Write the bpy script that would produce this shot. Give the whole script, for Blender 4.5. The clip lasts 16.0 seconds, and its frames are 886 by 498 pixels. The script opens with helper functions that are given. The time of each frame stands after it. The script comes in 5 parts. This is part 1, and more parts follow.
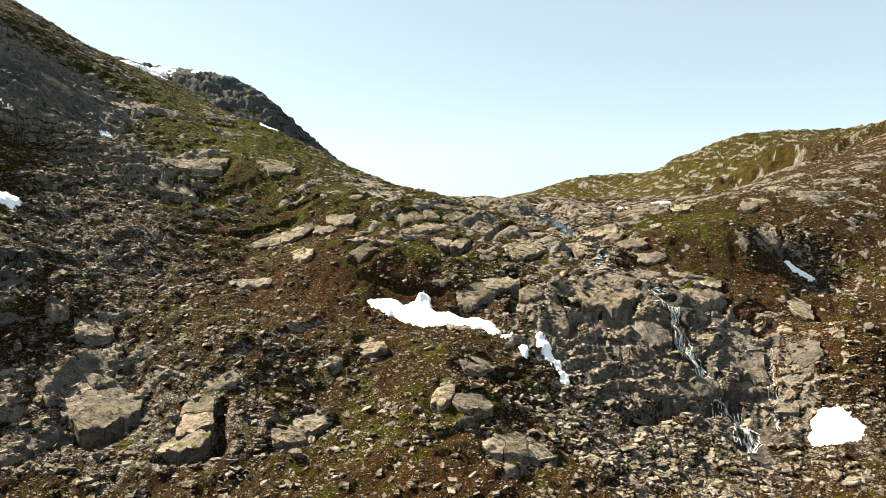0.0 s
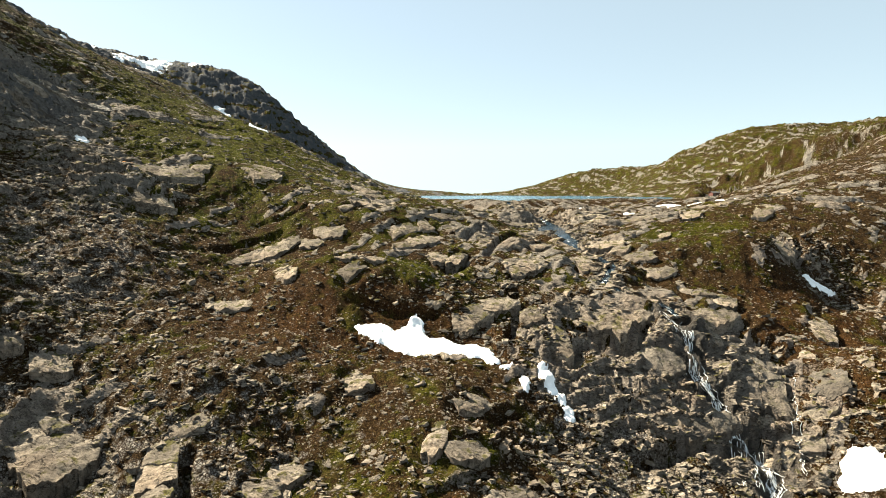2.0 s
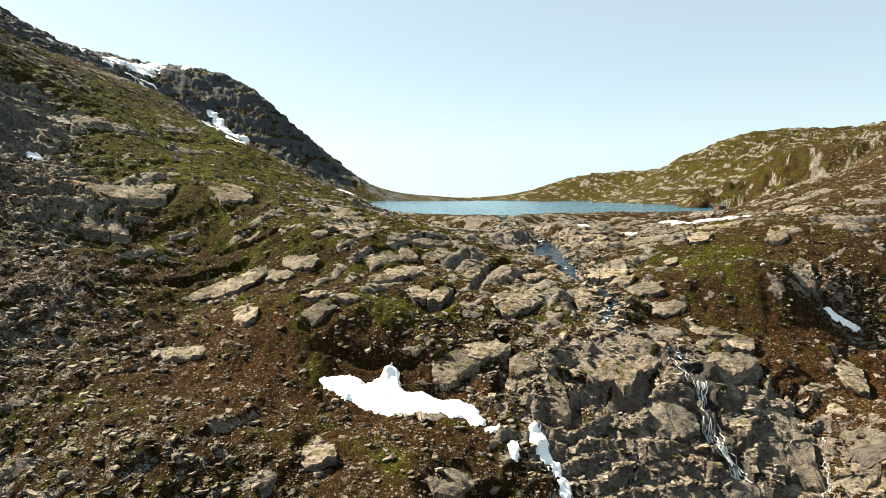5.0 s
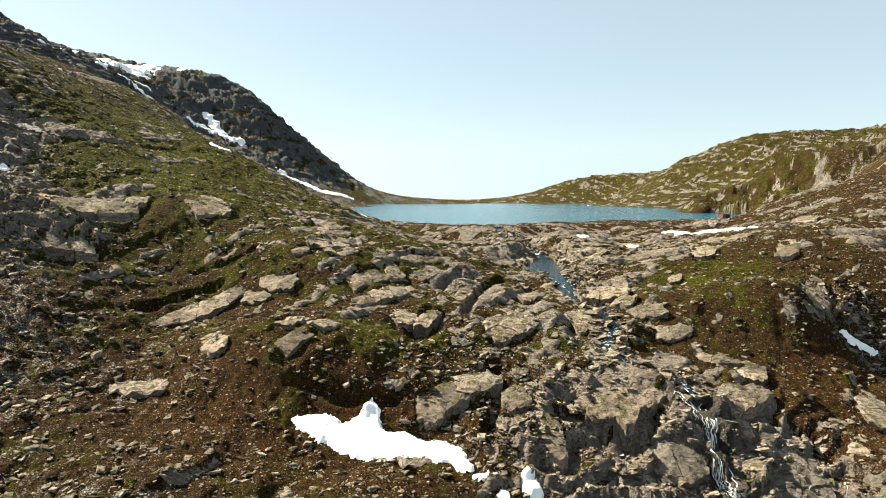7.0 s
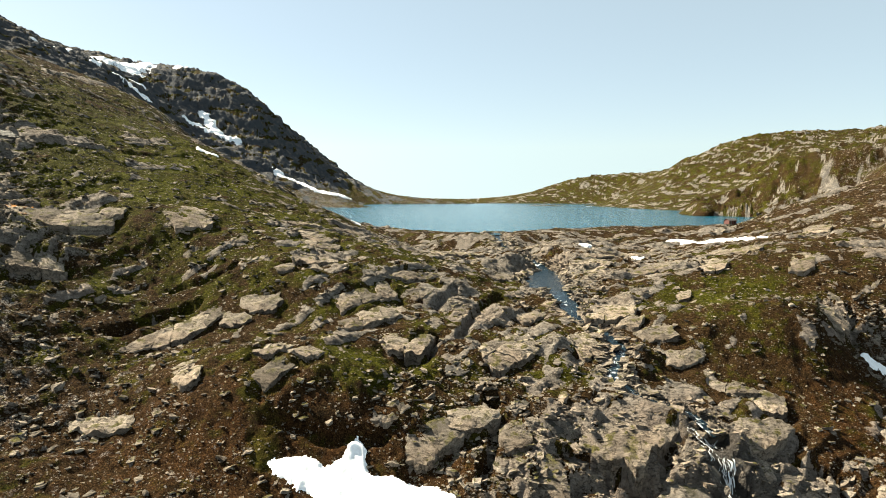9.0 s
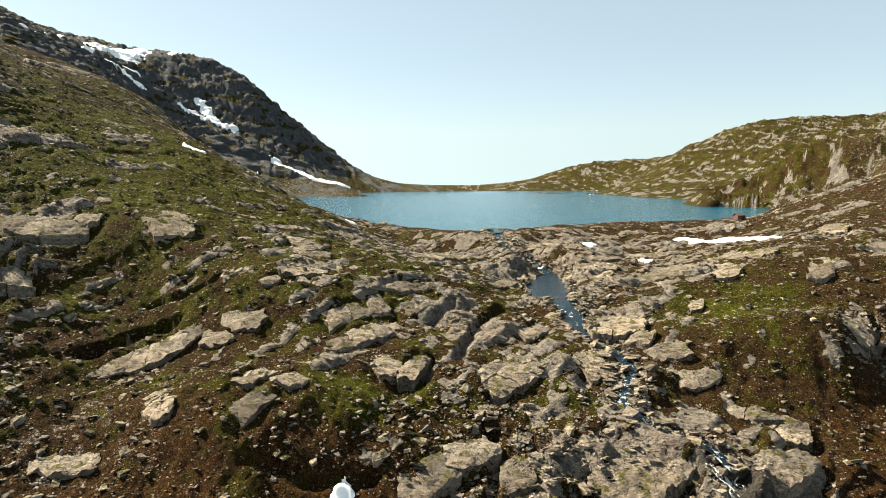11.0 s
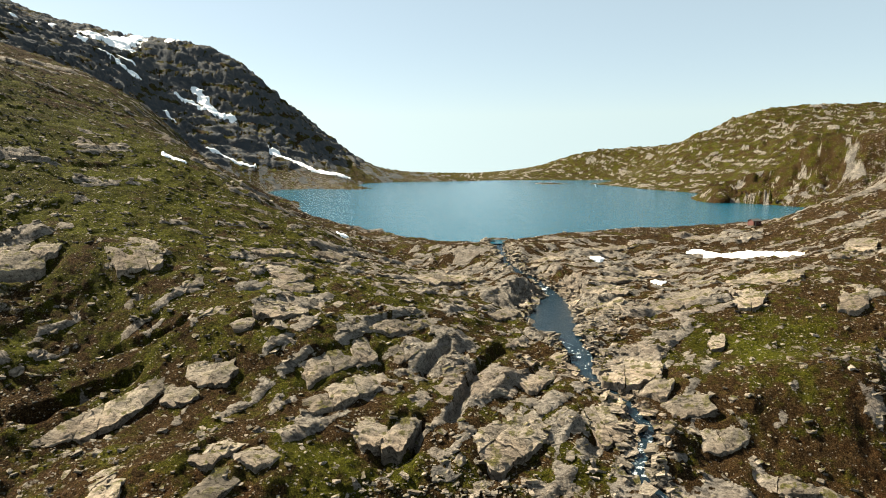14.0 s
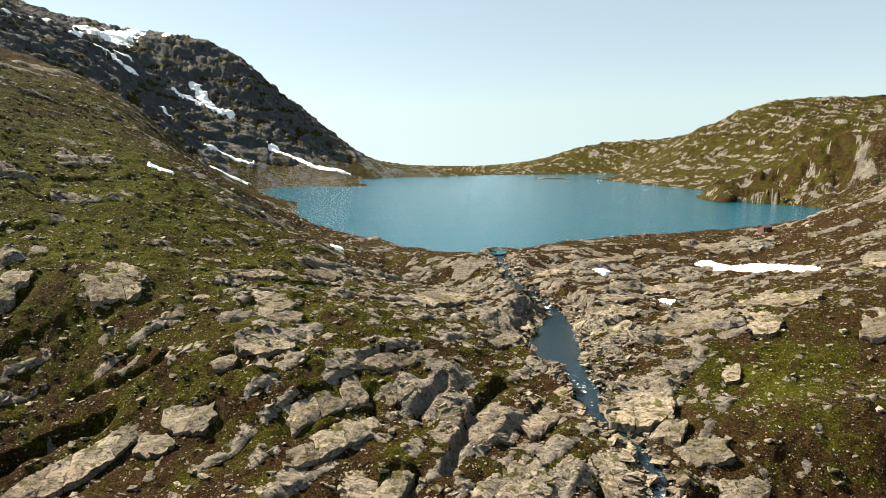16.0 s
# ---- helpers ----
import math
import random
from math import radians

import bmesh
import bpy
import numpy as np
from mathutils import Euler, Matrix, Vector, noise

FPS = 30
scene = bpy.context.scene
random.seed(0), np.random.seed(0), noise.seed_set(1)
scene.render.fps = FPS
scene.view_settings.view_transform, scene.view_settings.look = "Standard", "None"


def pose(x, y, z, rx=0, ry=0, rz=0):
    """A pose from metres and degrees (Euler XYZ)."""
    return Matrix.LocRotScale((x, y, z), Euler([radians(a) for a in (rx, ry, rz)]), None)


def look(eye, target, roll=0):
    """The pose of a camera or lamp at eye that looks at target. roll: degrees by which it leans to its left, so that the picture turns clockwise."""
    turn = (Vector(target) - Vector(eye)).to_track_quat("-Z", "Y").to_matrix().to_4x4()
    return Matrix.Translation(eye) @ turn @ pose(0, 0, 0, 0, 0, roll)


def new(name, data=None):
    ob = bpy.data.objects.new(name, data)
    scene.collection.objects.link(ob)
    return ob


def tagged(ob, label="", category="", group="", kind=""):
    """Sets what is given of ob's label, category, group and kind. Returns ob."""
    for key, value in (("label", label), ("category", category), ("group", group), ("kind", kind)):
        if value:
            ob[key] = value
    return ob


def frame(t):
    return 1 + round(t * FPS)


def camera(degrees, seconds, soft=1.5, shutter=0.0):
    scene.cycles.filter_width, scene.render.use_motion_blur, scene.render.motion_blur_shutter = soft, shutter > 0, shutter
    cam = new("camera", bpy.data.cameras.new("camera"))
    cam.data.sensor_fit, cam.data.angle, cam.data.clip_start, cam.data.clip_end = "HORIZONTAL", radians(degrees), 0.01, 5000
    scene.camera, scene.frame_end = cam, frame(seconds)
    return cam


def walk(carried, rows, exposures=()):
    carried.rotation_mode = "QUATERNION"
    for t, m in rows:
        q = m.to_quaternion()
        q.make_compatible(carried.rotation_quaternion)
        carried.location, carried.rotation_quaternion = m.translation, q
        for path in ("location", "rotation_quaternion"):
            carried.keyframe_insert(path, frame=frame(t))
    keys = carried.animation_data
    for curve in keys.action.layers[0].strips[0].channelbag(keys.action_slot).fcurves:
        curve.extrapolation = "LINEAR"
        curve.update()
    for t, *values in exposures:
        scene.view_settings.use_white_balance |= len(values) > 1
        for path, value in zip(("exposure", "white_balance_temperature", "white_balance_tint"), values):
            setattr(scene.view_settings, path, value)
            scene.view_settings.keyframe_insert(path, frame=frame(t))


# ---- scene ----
cam = camera(69.0, 16.0, 0.9)
PATH = [
    (0, (1.069, 1.204, -0.956), (1.038, 3.198, -1.103), 0.2),
    (0.5, (1.298, 3.917, 0.161), (1.266, 5.91, -0.001), 0.2),
    (1, (1.545, 6.786, 1.52), (1.512, 8.778, 1.347), 0.1),
    (1.5, (1.85, 9.455, 2.741), (1.817, 11.447, 2.566), 0.1),
    (2, (2.295, 12.329, 3.767), (2.26, 14.321, 3.594), 0.1),
    (2.5, (2.743, 15.009, 4.737), (2.709, 17.002, 4.565), 0.1),
    (3, (3.334, 17.871, 5.667), (3.3, 19.863, 5.496), 0.1),
    (3.5, (3.842, 20.391, 6.546), (3.807, 22.383, 6.375), 0.1),
    (4, (4.389, 23.125, 7.349), (4.355, 25.118, 7.18), 0.1),
    (6.5, (7.266, 35.566, 11.306), (7.232, 37.559, 11.139), 0.1),
    (7, (7.723, 38.1, 12.013), (7.689, 40.093, 11.847), 0.1),
    (7.5, (8.044, 40.461, 12.734), (8.01, 42.454, 12.567), 0.1),
    (8, (8.181, 42.819, 13.484), (8.148, 44.811, 13.317), 0.1),
    (8.5, (8.361, 45.057, 14.316), (8.329, 47.049, 14.145), 0.1),
    (9, (8.565, 47.381, 15.142), (8.533, 49.373, 14.969), 0.2),
    (11.5, (9.367, 59.24, 20.431), (9.332, 61.226, 20.198), 0.0),
    (12, (9.61, 61.781, 21.612), (9.573, 63.766, 21.37), -0.0),
    (12.5, (9.822, 63.995, 22.92), (9.784, 65.979, 22.672), 0.0),
    (13, (10.176, 66.453, 24.396), (10.136, 68.436, 24.14), -0.0),
    (13.5, (10.505, 68.538, 25.739), (10.463, 70.52, 25.477), -0.0),
    (14, (10.734, 70.847, 27.075), (10.689, 72.828, 26.806), -0.1),
    (14.5, (10.902, 72.936, 28.371), (10.856, 74.917, 28.097), -0.1),
    (15, (11.112, 75.204, 29.796), (11.064, 77.183, 29.513), -0.1),
    (15.5, (11.268, 77.236, 31.025), (11.218, 79.214, 30.735), -0.2),
    (16, (11.591, 79.53, 32.424), (11.539, 81.507, 32.127), -0.3),
]
walk(cam, [(t, look(eye, target, roll)) for t, eye, target, roll in PATH], [(0.0, 2.34, 6700, 4), (8.0, 2.22, 6700, 4), (16.0, 2.12, 6700, 4)])

# ---- light: clear sky, sun ahead to the left ----
SUN_ELEV, SUN_AZ = radians(41), radians(-64)      # azimuth from +y towards +x
world = bpy.data.worlds.new("world")
scene.world = world
world.use_nodes = True
wn, wl = world.node_tree.nodes, world.node_tree.links
wn.clear()
sky = wn.new("ShaderNodeTexSky")
sky.sky_type = "NISHITA"
sky.sun_disc = False
sky.sun_elevation, sky.sun_rotation = SUN_ELEV, SUN_AZ
sky.altitude, sky.air_density, sky.dust_density, sky.ozone_density = 1100, 0.85, 1.7, 0.0
wco = wn.new("ShaderNodeTexCoord")
wsep = wn.new("ShaderNodeSeparateXYZ")
wmax = wn.new("ShaderNodeMath")
wmax.operation, wmax.inputs[1].default_value = "MAXIMUM", 0.07
wcom = wn.new("ShaderNodeCombineXYZ")
wbg = wn.new("ShaderNodeBackground")
wbg.inputs["Strength"].default_value = 0.0455
wout = wn.new("ShaderNodeOutputWorld")
wl.new(wco.outputs["Generated"], wsep.inputs[0])
wl.new(wsep.outputs["X"], wcom.inputs["X"])
wl.new(wsep.outputs["Y"], wcom.inputs["Y"])
wl.new(wsep.outputs["Z"], wmax.inputs[0])
wl.new(wmax.outputs[0], wcom.inputs["Z"])
wl.new(wcom.outputs[0], sky.inputs[0])
whaze = wn.new("ShaderNodeMix")
whaze.data_type = "RGBA"
whaze.inputs[0].default_value = 0.52
whaze.inputs[7].default_value = (3.45, 3.95, 3.95, 1)
wl.new(sky.outputs[0], whaze.inputs[6])
wl.new(whaze.outputs[2], wbg.inputs["Color"])
wl.new(wbg.outputs[0], wout.inputs[0])
sun = new("sun", bpy.data.lights.new("sun", "SUN"))
sun.data.energy, sun.data.angle, sun.data.color = 5.0, radians(0.53), (1.0, 0.90, 0.74)
to_sun = Vector((math.sin(SUN_AZ) * math.cos(SUN_ELEV), math.cos(SUN_AZ) * math.cos(SUN_ELEV), math.sin(SUN_ELEV)))
sun.matrix_world = look(to_sun * 500, (0, 0, 0))


# ---- noise over arrays ----
def hash01(i, j, seed):
    h = (i.astype(np.int64) * 374761393 + j.astype(np.int64) * 668265263 + seed * 974634777) & 0x7FFFFFFF
    h = ((h ^ (h >> 13)) * 1274126177) & 0x7FFFFFFF
    h = ((h ^ (h >> 16)) * 1103515245 + 12345) & 0x7FFFFFFF
    return (h & 0xFFFF) / 65535.0


def perlin(x, y, seed=0):
    ix, iy = np.floor(x), np.floor(y)
    fx, fy = x - ix, y - iy
    sx, sy = fx * fx * fx * (fx * (fx * 6 - 15) + 10), fy * fy * fy * (fy * (fy * 6 - 15) + 10)

    def corner(dx, dy):
        a = hash01(ix + dx, iy + dy, seed) * 6.2831853
        return np.cos(a) * (fx - dx) + np.sin(a) * (fy - dy)
    a, b, c, d = corner(0, 0), corner(1, 0), corner(0, 1), corner(1, 1)
    return 1.5 * ((a * (1 - sx) + b * sx) * (1 - sy) + (c * (1 - sx) + d * sx) * sy)


def fbm(x, y, octaves, seed=0, gain=0.5):
    total, amp = 0.0, 1.0
    for k in range(octaves):
        total = total + amp * perlin(x * 2 ** k + 17.3 * k, y * 2 ** k - 9.1 * k, seed + k)
        amp *= gain
    return total


def smooth(a, b, x):
    t = np.clip((x - a) / (b - a), 0, 1)
    return t * t * (3 - 2 * t)


# ---- the lie of the land: heights along fans of bearings, row by row from the valley to the far ridges ----
FAN = np.arange(-7, 8) * 0.11
APRON = [
    (60, [-28.0, -34.3, -41.9, -47.3, -47.8, -46.5, -45.2, -44.7, -45.5, -47.8, -49.9, -51.4, -51.5, -50.8, -50.4]),
    (82, [-14.8, -20.4, -28.0, -37.7, -40.1, -39.6, -38.8, -37.6, -40.1, -45.5, -48.1, -48.3, -47.4, -47.0, -47.0]),
    (98, [-3.9, -8.7, -15.3, -28.7, -33.7, -32.7, -36.7, -31.7, -38.2, -45.2, -46.9, -44.3, -43.0, -43.1, -43.5]),
    (114, [7.4, 2.8, -4.6, -13.0, -22.9, -23.0, -27.6, -26.5, -35.3, -40.9, -42.7, -37.9, -38.3, -38.8, -39.4]),
    (130, [18.6, 14.0, 5.8, -7.0, -16.9, -20.8, -22.1, -25.5, -26.6, -29.1, -32.5, -26.0, -34.0, -34.0, -34.8]),
]
BENCH = [
    (145, [28.9, 24.3, 15.5, 0.1, -8.3, -14.8, -10.5, -15.8, -18.5, -20.6, -24.0, -28.8, -28.7, -29.1, -30.2]),
    (160, [39.0, 34.6, 25.7, 8.0, -1.0, -9.4, -9.3, -9.9, -12.9, -17.6, -18.6, -24.8, -23.2, -23.8, -25.2]),
    (175, [48.8, 44.5, 36.2, 19.6, 8.1, -2.7, 0.2, -5.7, -10.1, -10.1, -7.3, -22.4, -16.5, -18.3, -20.1]),
    (190, [58.1, 54.0, 47.3, 22.7, 10.9, 9.2, 3.2, -1.0, -8.6, -8.2, -8.0, -9.3, -11.3, -12.7, -14.9]),
    (210, [69.8, 65.4, 59.0, 33.2, 21.7, 14.0, 6.7, -0.2, -6.7, -4.3, -0.5, -0.0, -3.3, -5.3, -7.9]),
]
SHORE = [
    (235, [83.0, 77.6, 69.0, 47.6, 30.2, 20.3, 8.5, -1.4, -1.9, -3.7, 1.4, 4.6, 5.2, 3.6, 0.8]),
    (262, [95.9, 88.5, 78.3, 57.7, 39.6, 27.2, 9.7, -4.3, -2.9, -3.6, 0.9, 7.9, 12.8, 12.6, 9.9]),
    (290, [107.7, 98.4, 79.0, 63.7, 44.3, 28.3, 5.2, 0.5, -0.5, -1.3, 1.7, 11.6, 19.6, 21.3, 18.8]),
    (330, [122.9, 109.2, 87.7, 68.8, 52.2, 24.5, 3.2, -3.5, -2.9, -0.1, 1.9, 15.0, 29.3, 32.5, 30.4]),
]
LAKE = [
    (400, [147, 125, 97, 81, 58, 14, -5, -9, -10, -7, -6, -2, 36, 48, 47]),
    (500, [182, 151, 113, 75, 39, 8, -8, -11, -12, -10, -0, 25, 39, 59, 66]),
    (600, [221, 187, 147, 99, 40, -9, -8, -10, -11, -9, 0, 23, 50, 71, 81]),
    (720, [271, 234, 180, 133, 56, 7, 0, -9, -10, -4, 20, 55, 73, 90, 101]),
]
FAR = [
    (860, [326, 276, 226, 185, 101, 56, -2, -19, -1, 5, 59, 86, 94, 108, 122]),
    (1000, [378, 289, 241, 219, 186, 99, 22, 4, -4, -1, 61, 99, 88, 128, 140]),
    (1200, [441, 339, 266, 210, 121, 109, 17, -12, 15, 43, 55, 88, 108, 137, 159]),
    (1700, [300, 263, 202, 144, 97, 30, -26, -31, -34, -8, 9, 40, 60, 80, 100]),
    (4200, [-400] * 15),
]
STATIONS = np.array([r[0] for r in APRON + BENCH + SHORE + LAKE + FAR], float)
HEIGHTS = np.array([r[1] for r in APRON + BENCH + SHORE + LAKE + FAR], float)


def cubic_weights(t):
    return (-0.5 * t + t * t - 0.5 * t ** 3, 1 - 2.5 * t * t + 1.5 * t ** 3, 0.5 * t + 2 * t * t - 1.5 * t ** 3, -0.5 * t * t + 0.5 * t ** 3)


def lie(x, y):
    """The smooth height of the land."""
    rows = np.interp(y, STATIONS, np.arange(len(STATIONS)))
    u = np.clip(x / np.maximum(y + 60, 40), FAN[0], FAN[-1])
    cols = (u - FAN[0]) / 0.11
    r0, c0 = np.clip(np.floor(rows).astype(int), 0, len(STATIONS) - 2), np.clip(np.floor(cols).astype(int), 0, len(FAN) - 2)
    wr, wc = cubic_weights(rows - r0), cubic_weights(cols - c0)
    z = 0.0
    for i in range(4):
        ri = np.clip(r0 + i - 1, 0, len(STATIONS) - 1)
        line = 0.0
        for j in range(4):
            line = line + wc[j] * HEIGHTS[ri, np.clip(c0 + j - 1, 0, len(FAN) - 1)]
        z = z + wr[i] * line
    return z


def beds(x, y, strike, width, length, height, seed, sharp=0.86):
    """Tilted rock beds: each rises gently across its width and breaks off in a steep face. Returns height and how far up a bed the place is."""
    n = (math.sin(strike), -math.cos(strike))
    wx = x + 0.16 * width * perlin(x / (1.6 * width), y / (1.6 * width), seed + 50)
    wy = y + 0.16 * width * perlin(x / (1.6 * width), y / (1.6 * width), seed + 51)
    w = (wx * n[0] + wy * n[1]) / width
    s = (wx * math.cos(strike) + wy * math.sin(strike)) / length
    k = np.floor(w)
    f = w - k
    s = s + hash01(k, k * 0, seed) * 7
    m = np.floor(s)
    g = s - m
    amp = hash01(k, m, seed + 1)
    end = smooth(0, 0.12, g) * (1 - smooth(0.9, 1.0, g))
    amp = np.clip((amp - 0.25) * 1.6, 0, 1) * end
    return height * amp * f * (1 - smooth(sharp, 1.0, f)) , amp * f * (1 - smooth(0.97, 1.0, f))


def terrace(z, x, y, step, seed, cell, broken=0.4):
    """Broken ledges: treads and steep risers with joints between blocks. Returns the change of height and how steep the place is."""
    wx, wy = x + 0.3 * cell * perlin(x / cell, y / cell, seed), y + 0.3 * cell * perlin(x / cell, y / cell, seed + 1)
    jump = hash01(np.floor(wx / cell + 0.4 * wy / cell), np.floor(wy / cell), seed + 2)
    u = z / step + 1.3 * fbm(x / (2.5 * cell), y / (2.5 * cell), 4, seed + 3) + broken * jump
    f = u - np.floor(u)
    return step * (0.2 * f + 0.8 * smooth(0.70, 0.90, f) - f + 0.22), smooth(0.60, 0.72, f) * (1 - smooth(0.93, 1.0, f))


# the lake's near shore, from the left bank round to the right one
SHORELINE = [(-160, 610), (-78, 430), (-62, 380), (-45, 335), (-15, 316), (-7, 293), (9, 287), (26, 286), (45, 309), (69, 324), (99, 338), (137, 357), (165, 379), (195, 411), (232, 445)]
# the stream from the outlet to the top of the fall: x, y, water level, width
STREAM = [
    (24.4, 292, -0.05, 4), (24.5, 272, -0.9, 2.6), (25.2, 257, -2.2, 2.4), (28.2, 247.5, -3.6, 2.6), (32.9, 240, -5.2, 3.4), (35, 234, -7.0, 4.5),
    (33.5, 224, -7.4, 9.0), (31.5, 212, -7.45, 10.5), (32, 203, -7.5, 8.5), (33, 195, -8.0, 5), (34, 188.6, -9.4, 5.5), (33.5, 183, -10.3, 3.6),
    (37, 176.5, -11.6, 3), (38.7, 171, -12.6, 2.6), (39.8, 166, -13.6, 2.6), (37.5, 160, -15.1, 2.2), (36, 156.5, -16.2, 2.6),
    (39, 151.5, -17.8, 2.2), (45.5, 148.5, -19.4, 2.2), (48.9, 143.2, -21.6, 2.2),
]
# the fall: x, y of its course down the cliff
FALL = [(47.6, 144.1), (48.1, 139.8), (47.6, 136.0), (47.0, 133.0), (48.0, 130.3), (49.3, 128.4), (50.1, 126.3), (50.6, 122.5), (52.7, 121.2), (54.2, 119.0), (54.5, 116.0), (53, 111)]


def eased(line, steps=4):
    """A course with rounded bends."""
    p = np.array(line, float)
    q = np.vstack([2 * p[0] - p[1], p, 2 * p[-1] - p[-2]])
    out = []
    for i in range(len(p) - 1):
        for k in range(steps):
            t = k / steps
            w = cubic_weights(t)
            out.append(tuple(sum(w[j] * q[i + j] for j in range(4))))
    return out + [tuple(p[-1])]


STREAM = eased(STREAM)


# slabs and blocks: x, y, length, width, bearing of the long side, thickness
TURF_SLABS = [
    (-52.4, 194.7, 16.9, 11.4, -57, 1.2), (-24.6, 199.6, 10.6, 7.4, -39, 1.0),
    (-21.7, 182.3, 9.5, 8.4, 45, 1.1), (-25.3, 175.8, 4.4, 3.4, 45, 0.8),
    (-41.0, 161.9, 22.0, 5.6, 42, 1.6), (-32.2, 164.6, 6.2, 3.8, -27, 1.1),
    (-28.3, 167.6, 8.8, 4.4, -9, 0.9), (-6.7, 165.4, 15.3, 5.2, 45, 1.8),
    (-10.2, 170.6, 9.2, 5.4, 45, 1.2), (-5.3, 176.0, 7.1, 4.2, -69, 1.3),
    (-1.9, 157.9, 7.6, 5.8, -78, 1.8), (2.6, 158.0, 8.4, 3.8, 72, 2.2),
    (0.7, 186.3, 16.5, 5.2, 36, 1.2), (8.0, 232.0, 24.0, 15.0, 40, 1.2),
    (-21.9, 194.0, 9.8, 6.2, -15, 0.9), (-68.8, 191.5, 7.4, 4.8, -27, 1.6),
]
BANK_SLABS = [
    (24.6, 177.8, 11.6, 4.8, 54, 1.2), (18.3, 160.8, 15.0, 8.8, 51, 1.6),
    (33.5, 166.8, 10.2, 7.6, -81, 1.8), (41.7, 183.7, 15.8, 12.0, 78, 1.5),
    (47.7, 171.0, 8.0, 5.0, 3, 1.3), (44.2, 175.4, 6.0, 5.0, 63, 1.6),
    (47.3, 225.1, 12.0, 8.2, 15, 1.3), (52.0, 236.0, 20.0, 6.5, 39, 1.0),
    (66.0, 251.0, 22.0, 8.0, 39, 1.0), (60.8, 215.1, 24.0, 9.0, 36, 0.9),
    (74.4, 211.4, 12.6, 7.6, 69, 0.8), (82.8, 223.0, 18.3, 10.8, -15, 0.8),
    (61.4, 194.9, 8.0, 3.6, 69, 1.2), (94.3, 207.1, 13.0, 6.0, 60, 1.6),
    (30.1, 195.6, 9.9, 4.4, 45, 1.0), (50.9, 165.3, 9.2, 4.4, 9, 1.3),
]
SHORE_SLABS = [
    (60.5, 289.0, 30.0, 12.0, 39, 0.9), (35.1, 267.7, 21.0, 12.3, 27, 0.9),
    (20.9, 208.5, 11.8, 4.2, 57, 0.8), (121.0, 249.3, 22.0, 8.2, 57, 1.4),
    (15.0, 262.0, 16.0, 9.0, 16, 0.9), (100.0, 305.0, 22.0, 10.0, 28, 0.9),
]
FALL_SLABS = [
    (37.4, 145.4, 22.0, 11.0, 54, 3.0), (51.5, 147.2, 8.2, 7.0, -3, 2.2),
    (56.4, 146.3, 12.1, 7.0, 33, 2.8), (62.2, 154.7, 9.7, 5.6, 66, 2.2),
    (57.1, 158.4, 9.4, 4.6, -3, 1.4), (59.9, 131.8, 12.5, 9.0, 75, 3.6),
    (71.2, 129.4, 9.2, 6.1, 75, 2.0), (41.5, 132.4, 9.1, 7.0, 9, 1.6),
    (46.7, 122.1, 11.2, 4.6, 18, 2.0), (63.2, 120.6, 5.2, 4.2, -12, 1.4),
]
HEATH_SLABS = [
    (-78.5, 186.5, 24.0, 14.0, 20, 2.2), (-71.4, 167.8, 11.0, 5.4, 31, 2.4),
    (-32.9, 144.9, 9.5, 4.8, -54, 1.3), (-42.8, 137.3, 10.2, 3.8, 6, 0.9),
    (-20.6, 149.2, 8.5, 4.8, 69, 1.2), (-14.9, 148.7, 6.0, 5.2, 42, 1.2),
    (-18.8, 142.9, 6.3, 4.0, 51, 1.0), (88.0, 182.0, 14.0, 6.5, 63, 1.7),
    (17.8, 140.8, 6.6, 5.0, -84, 2.4), (22.2, 133.4, 5.2, 4.0, 6, 2.2),
    (5.3, 138.9, 9.8, 6.0, 42, 2.2), (10.8, 143.2, 9.0, 6.0, 33, 2.0),
    (-36.5, 103.2, 6.8, 3.6, 21, 1.6), (10.2, 94.2, 14.0, 7.0, 24, 2.2),
    (81.9, 151.8, 14.0, 6.0, 66, 1.6),
]
BLOCKS = [
    (-55.4, 99.9, 14.4, 9.2, -33, 3.4), (-38.3, 97.7, 10.0, 5.6, -75, 3.2),
    (-38.4, 91.8, 8.6, 4.6, -3, 2.6), (-68.0, 111.9, 4.6, 3.8, -45, 3.0),
    (-61.3, 111.4, 6.4, 5.4, 33, 2.8), (-13.8, 116.2, 7.6, 5.4, -54, 2.0),
    (-0.2, 101.2, 8.6, 3.6, 81, 2.2), (5.5, 111.9, 9.0, 4.6, 57, 1.8),
    (4.2, 100.0, 7.2, 5.4, 21, 2.0), (-21.3, 99.3, 6.4, 4.6, 36, 1.8),
    (-23.9, 95.9, 6.1, 5.4, 36, 2.4), (22.5, 134.3, 8.4, 4.4, 90, 2.2),
    (-31.4, 214.3, 12.4, 9.0, 54, 2.0), (-20.8, 231.1, 13.0, 8.2, 81, 1.8),
]
SLABS = [
    ("pale grey gneiss slab bedded in green turf", TURF_SLABS), ("broad weathered slab beside the mountain stream", BANK_SLABS),
    ("low pale slab between the stream and the shore", SHORE_SLABS), ("wet layered slab of the waterfall cliff", FALL_SLABS),
    ("tilted grey slab among heath and rubble", HEATH_SLABS), ("big angular block with sharp broken edges", BLOCKS),
]
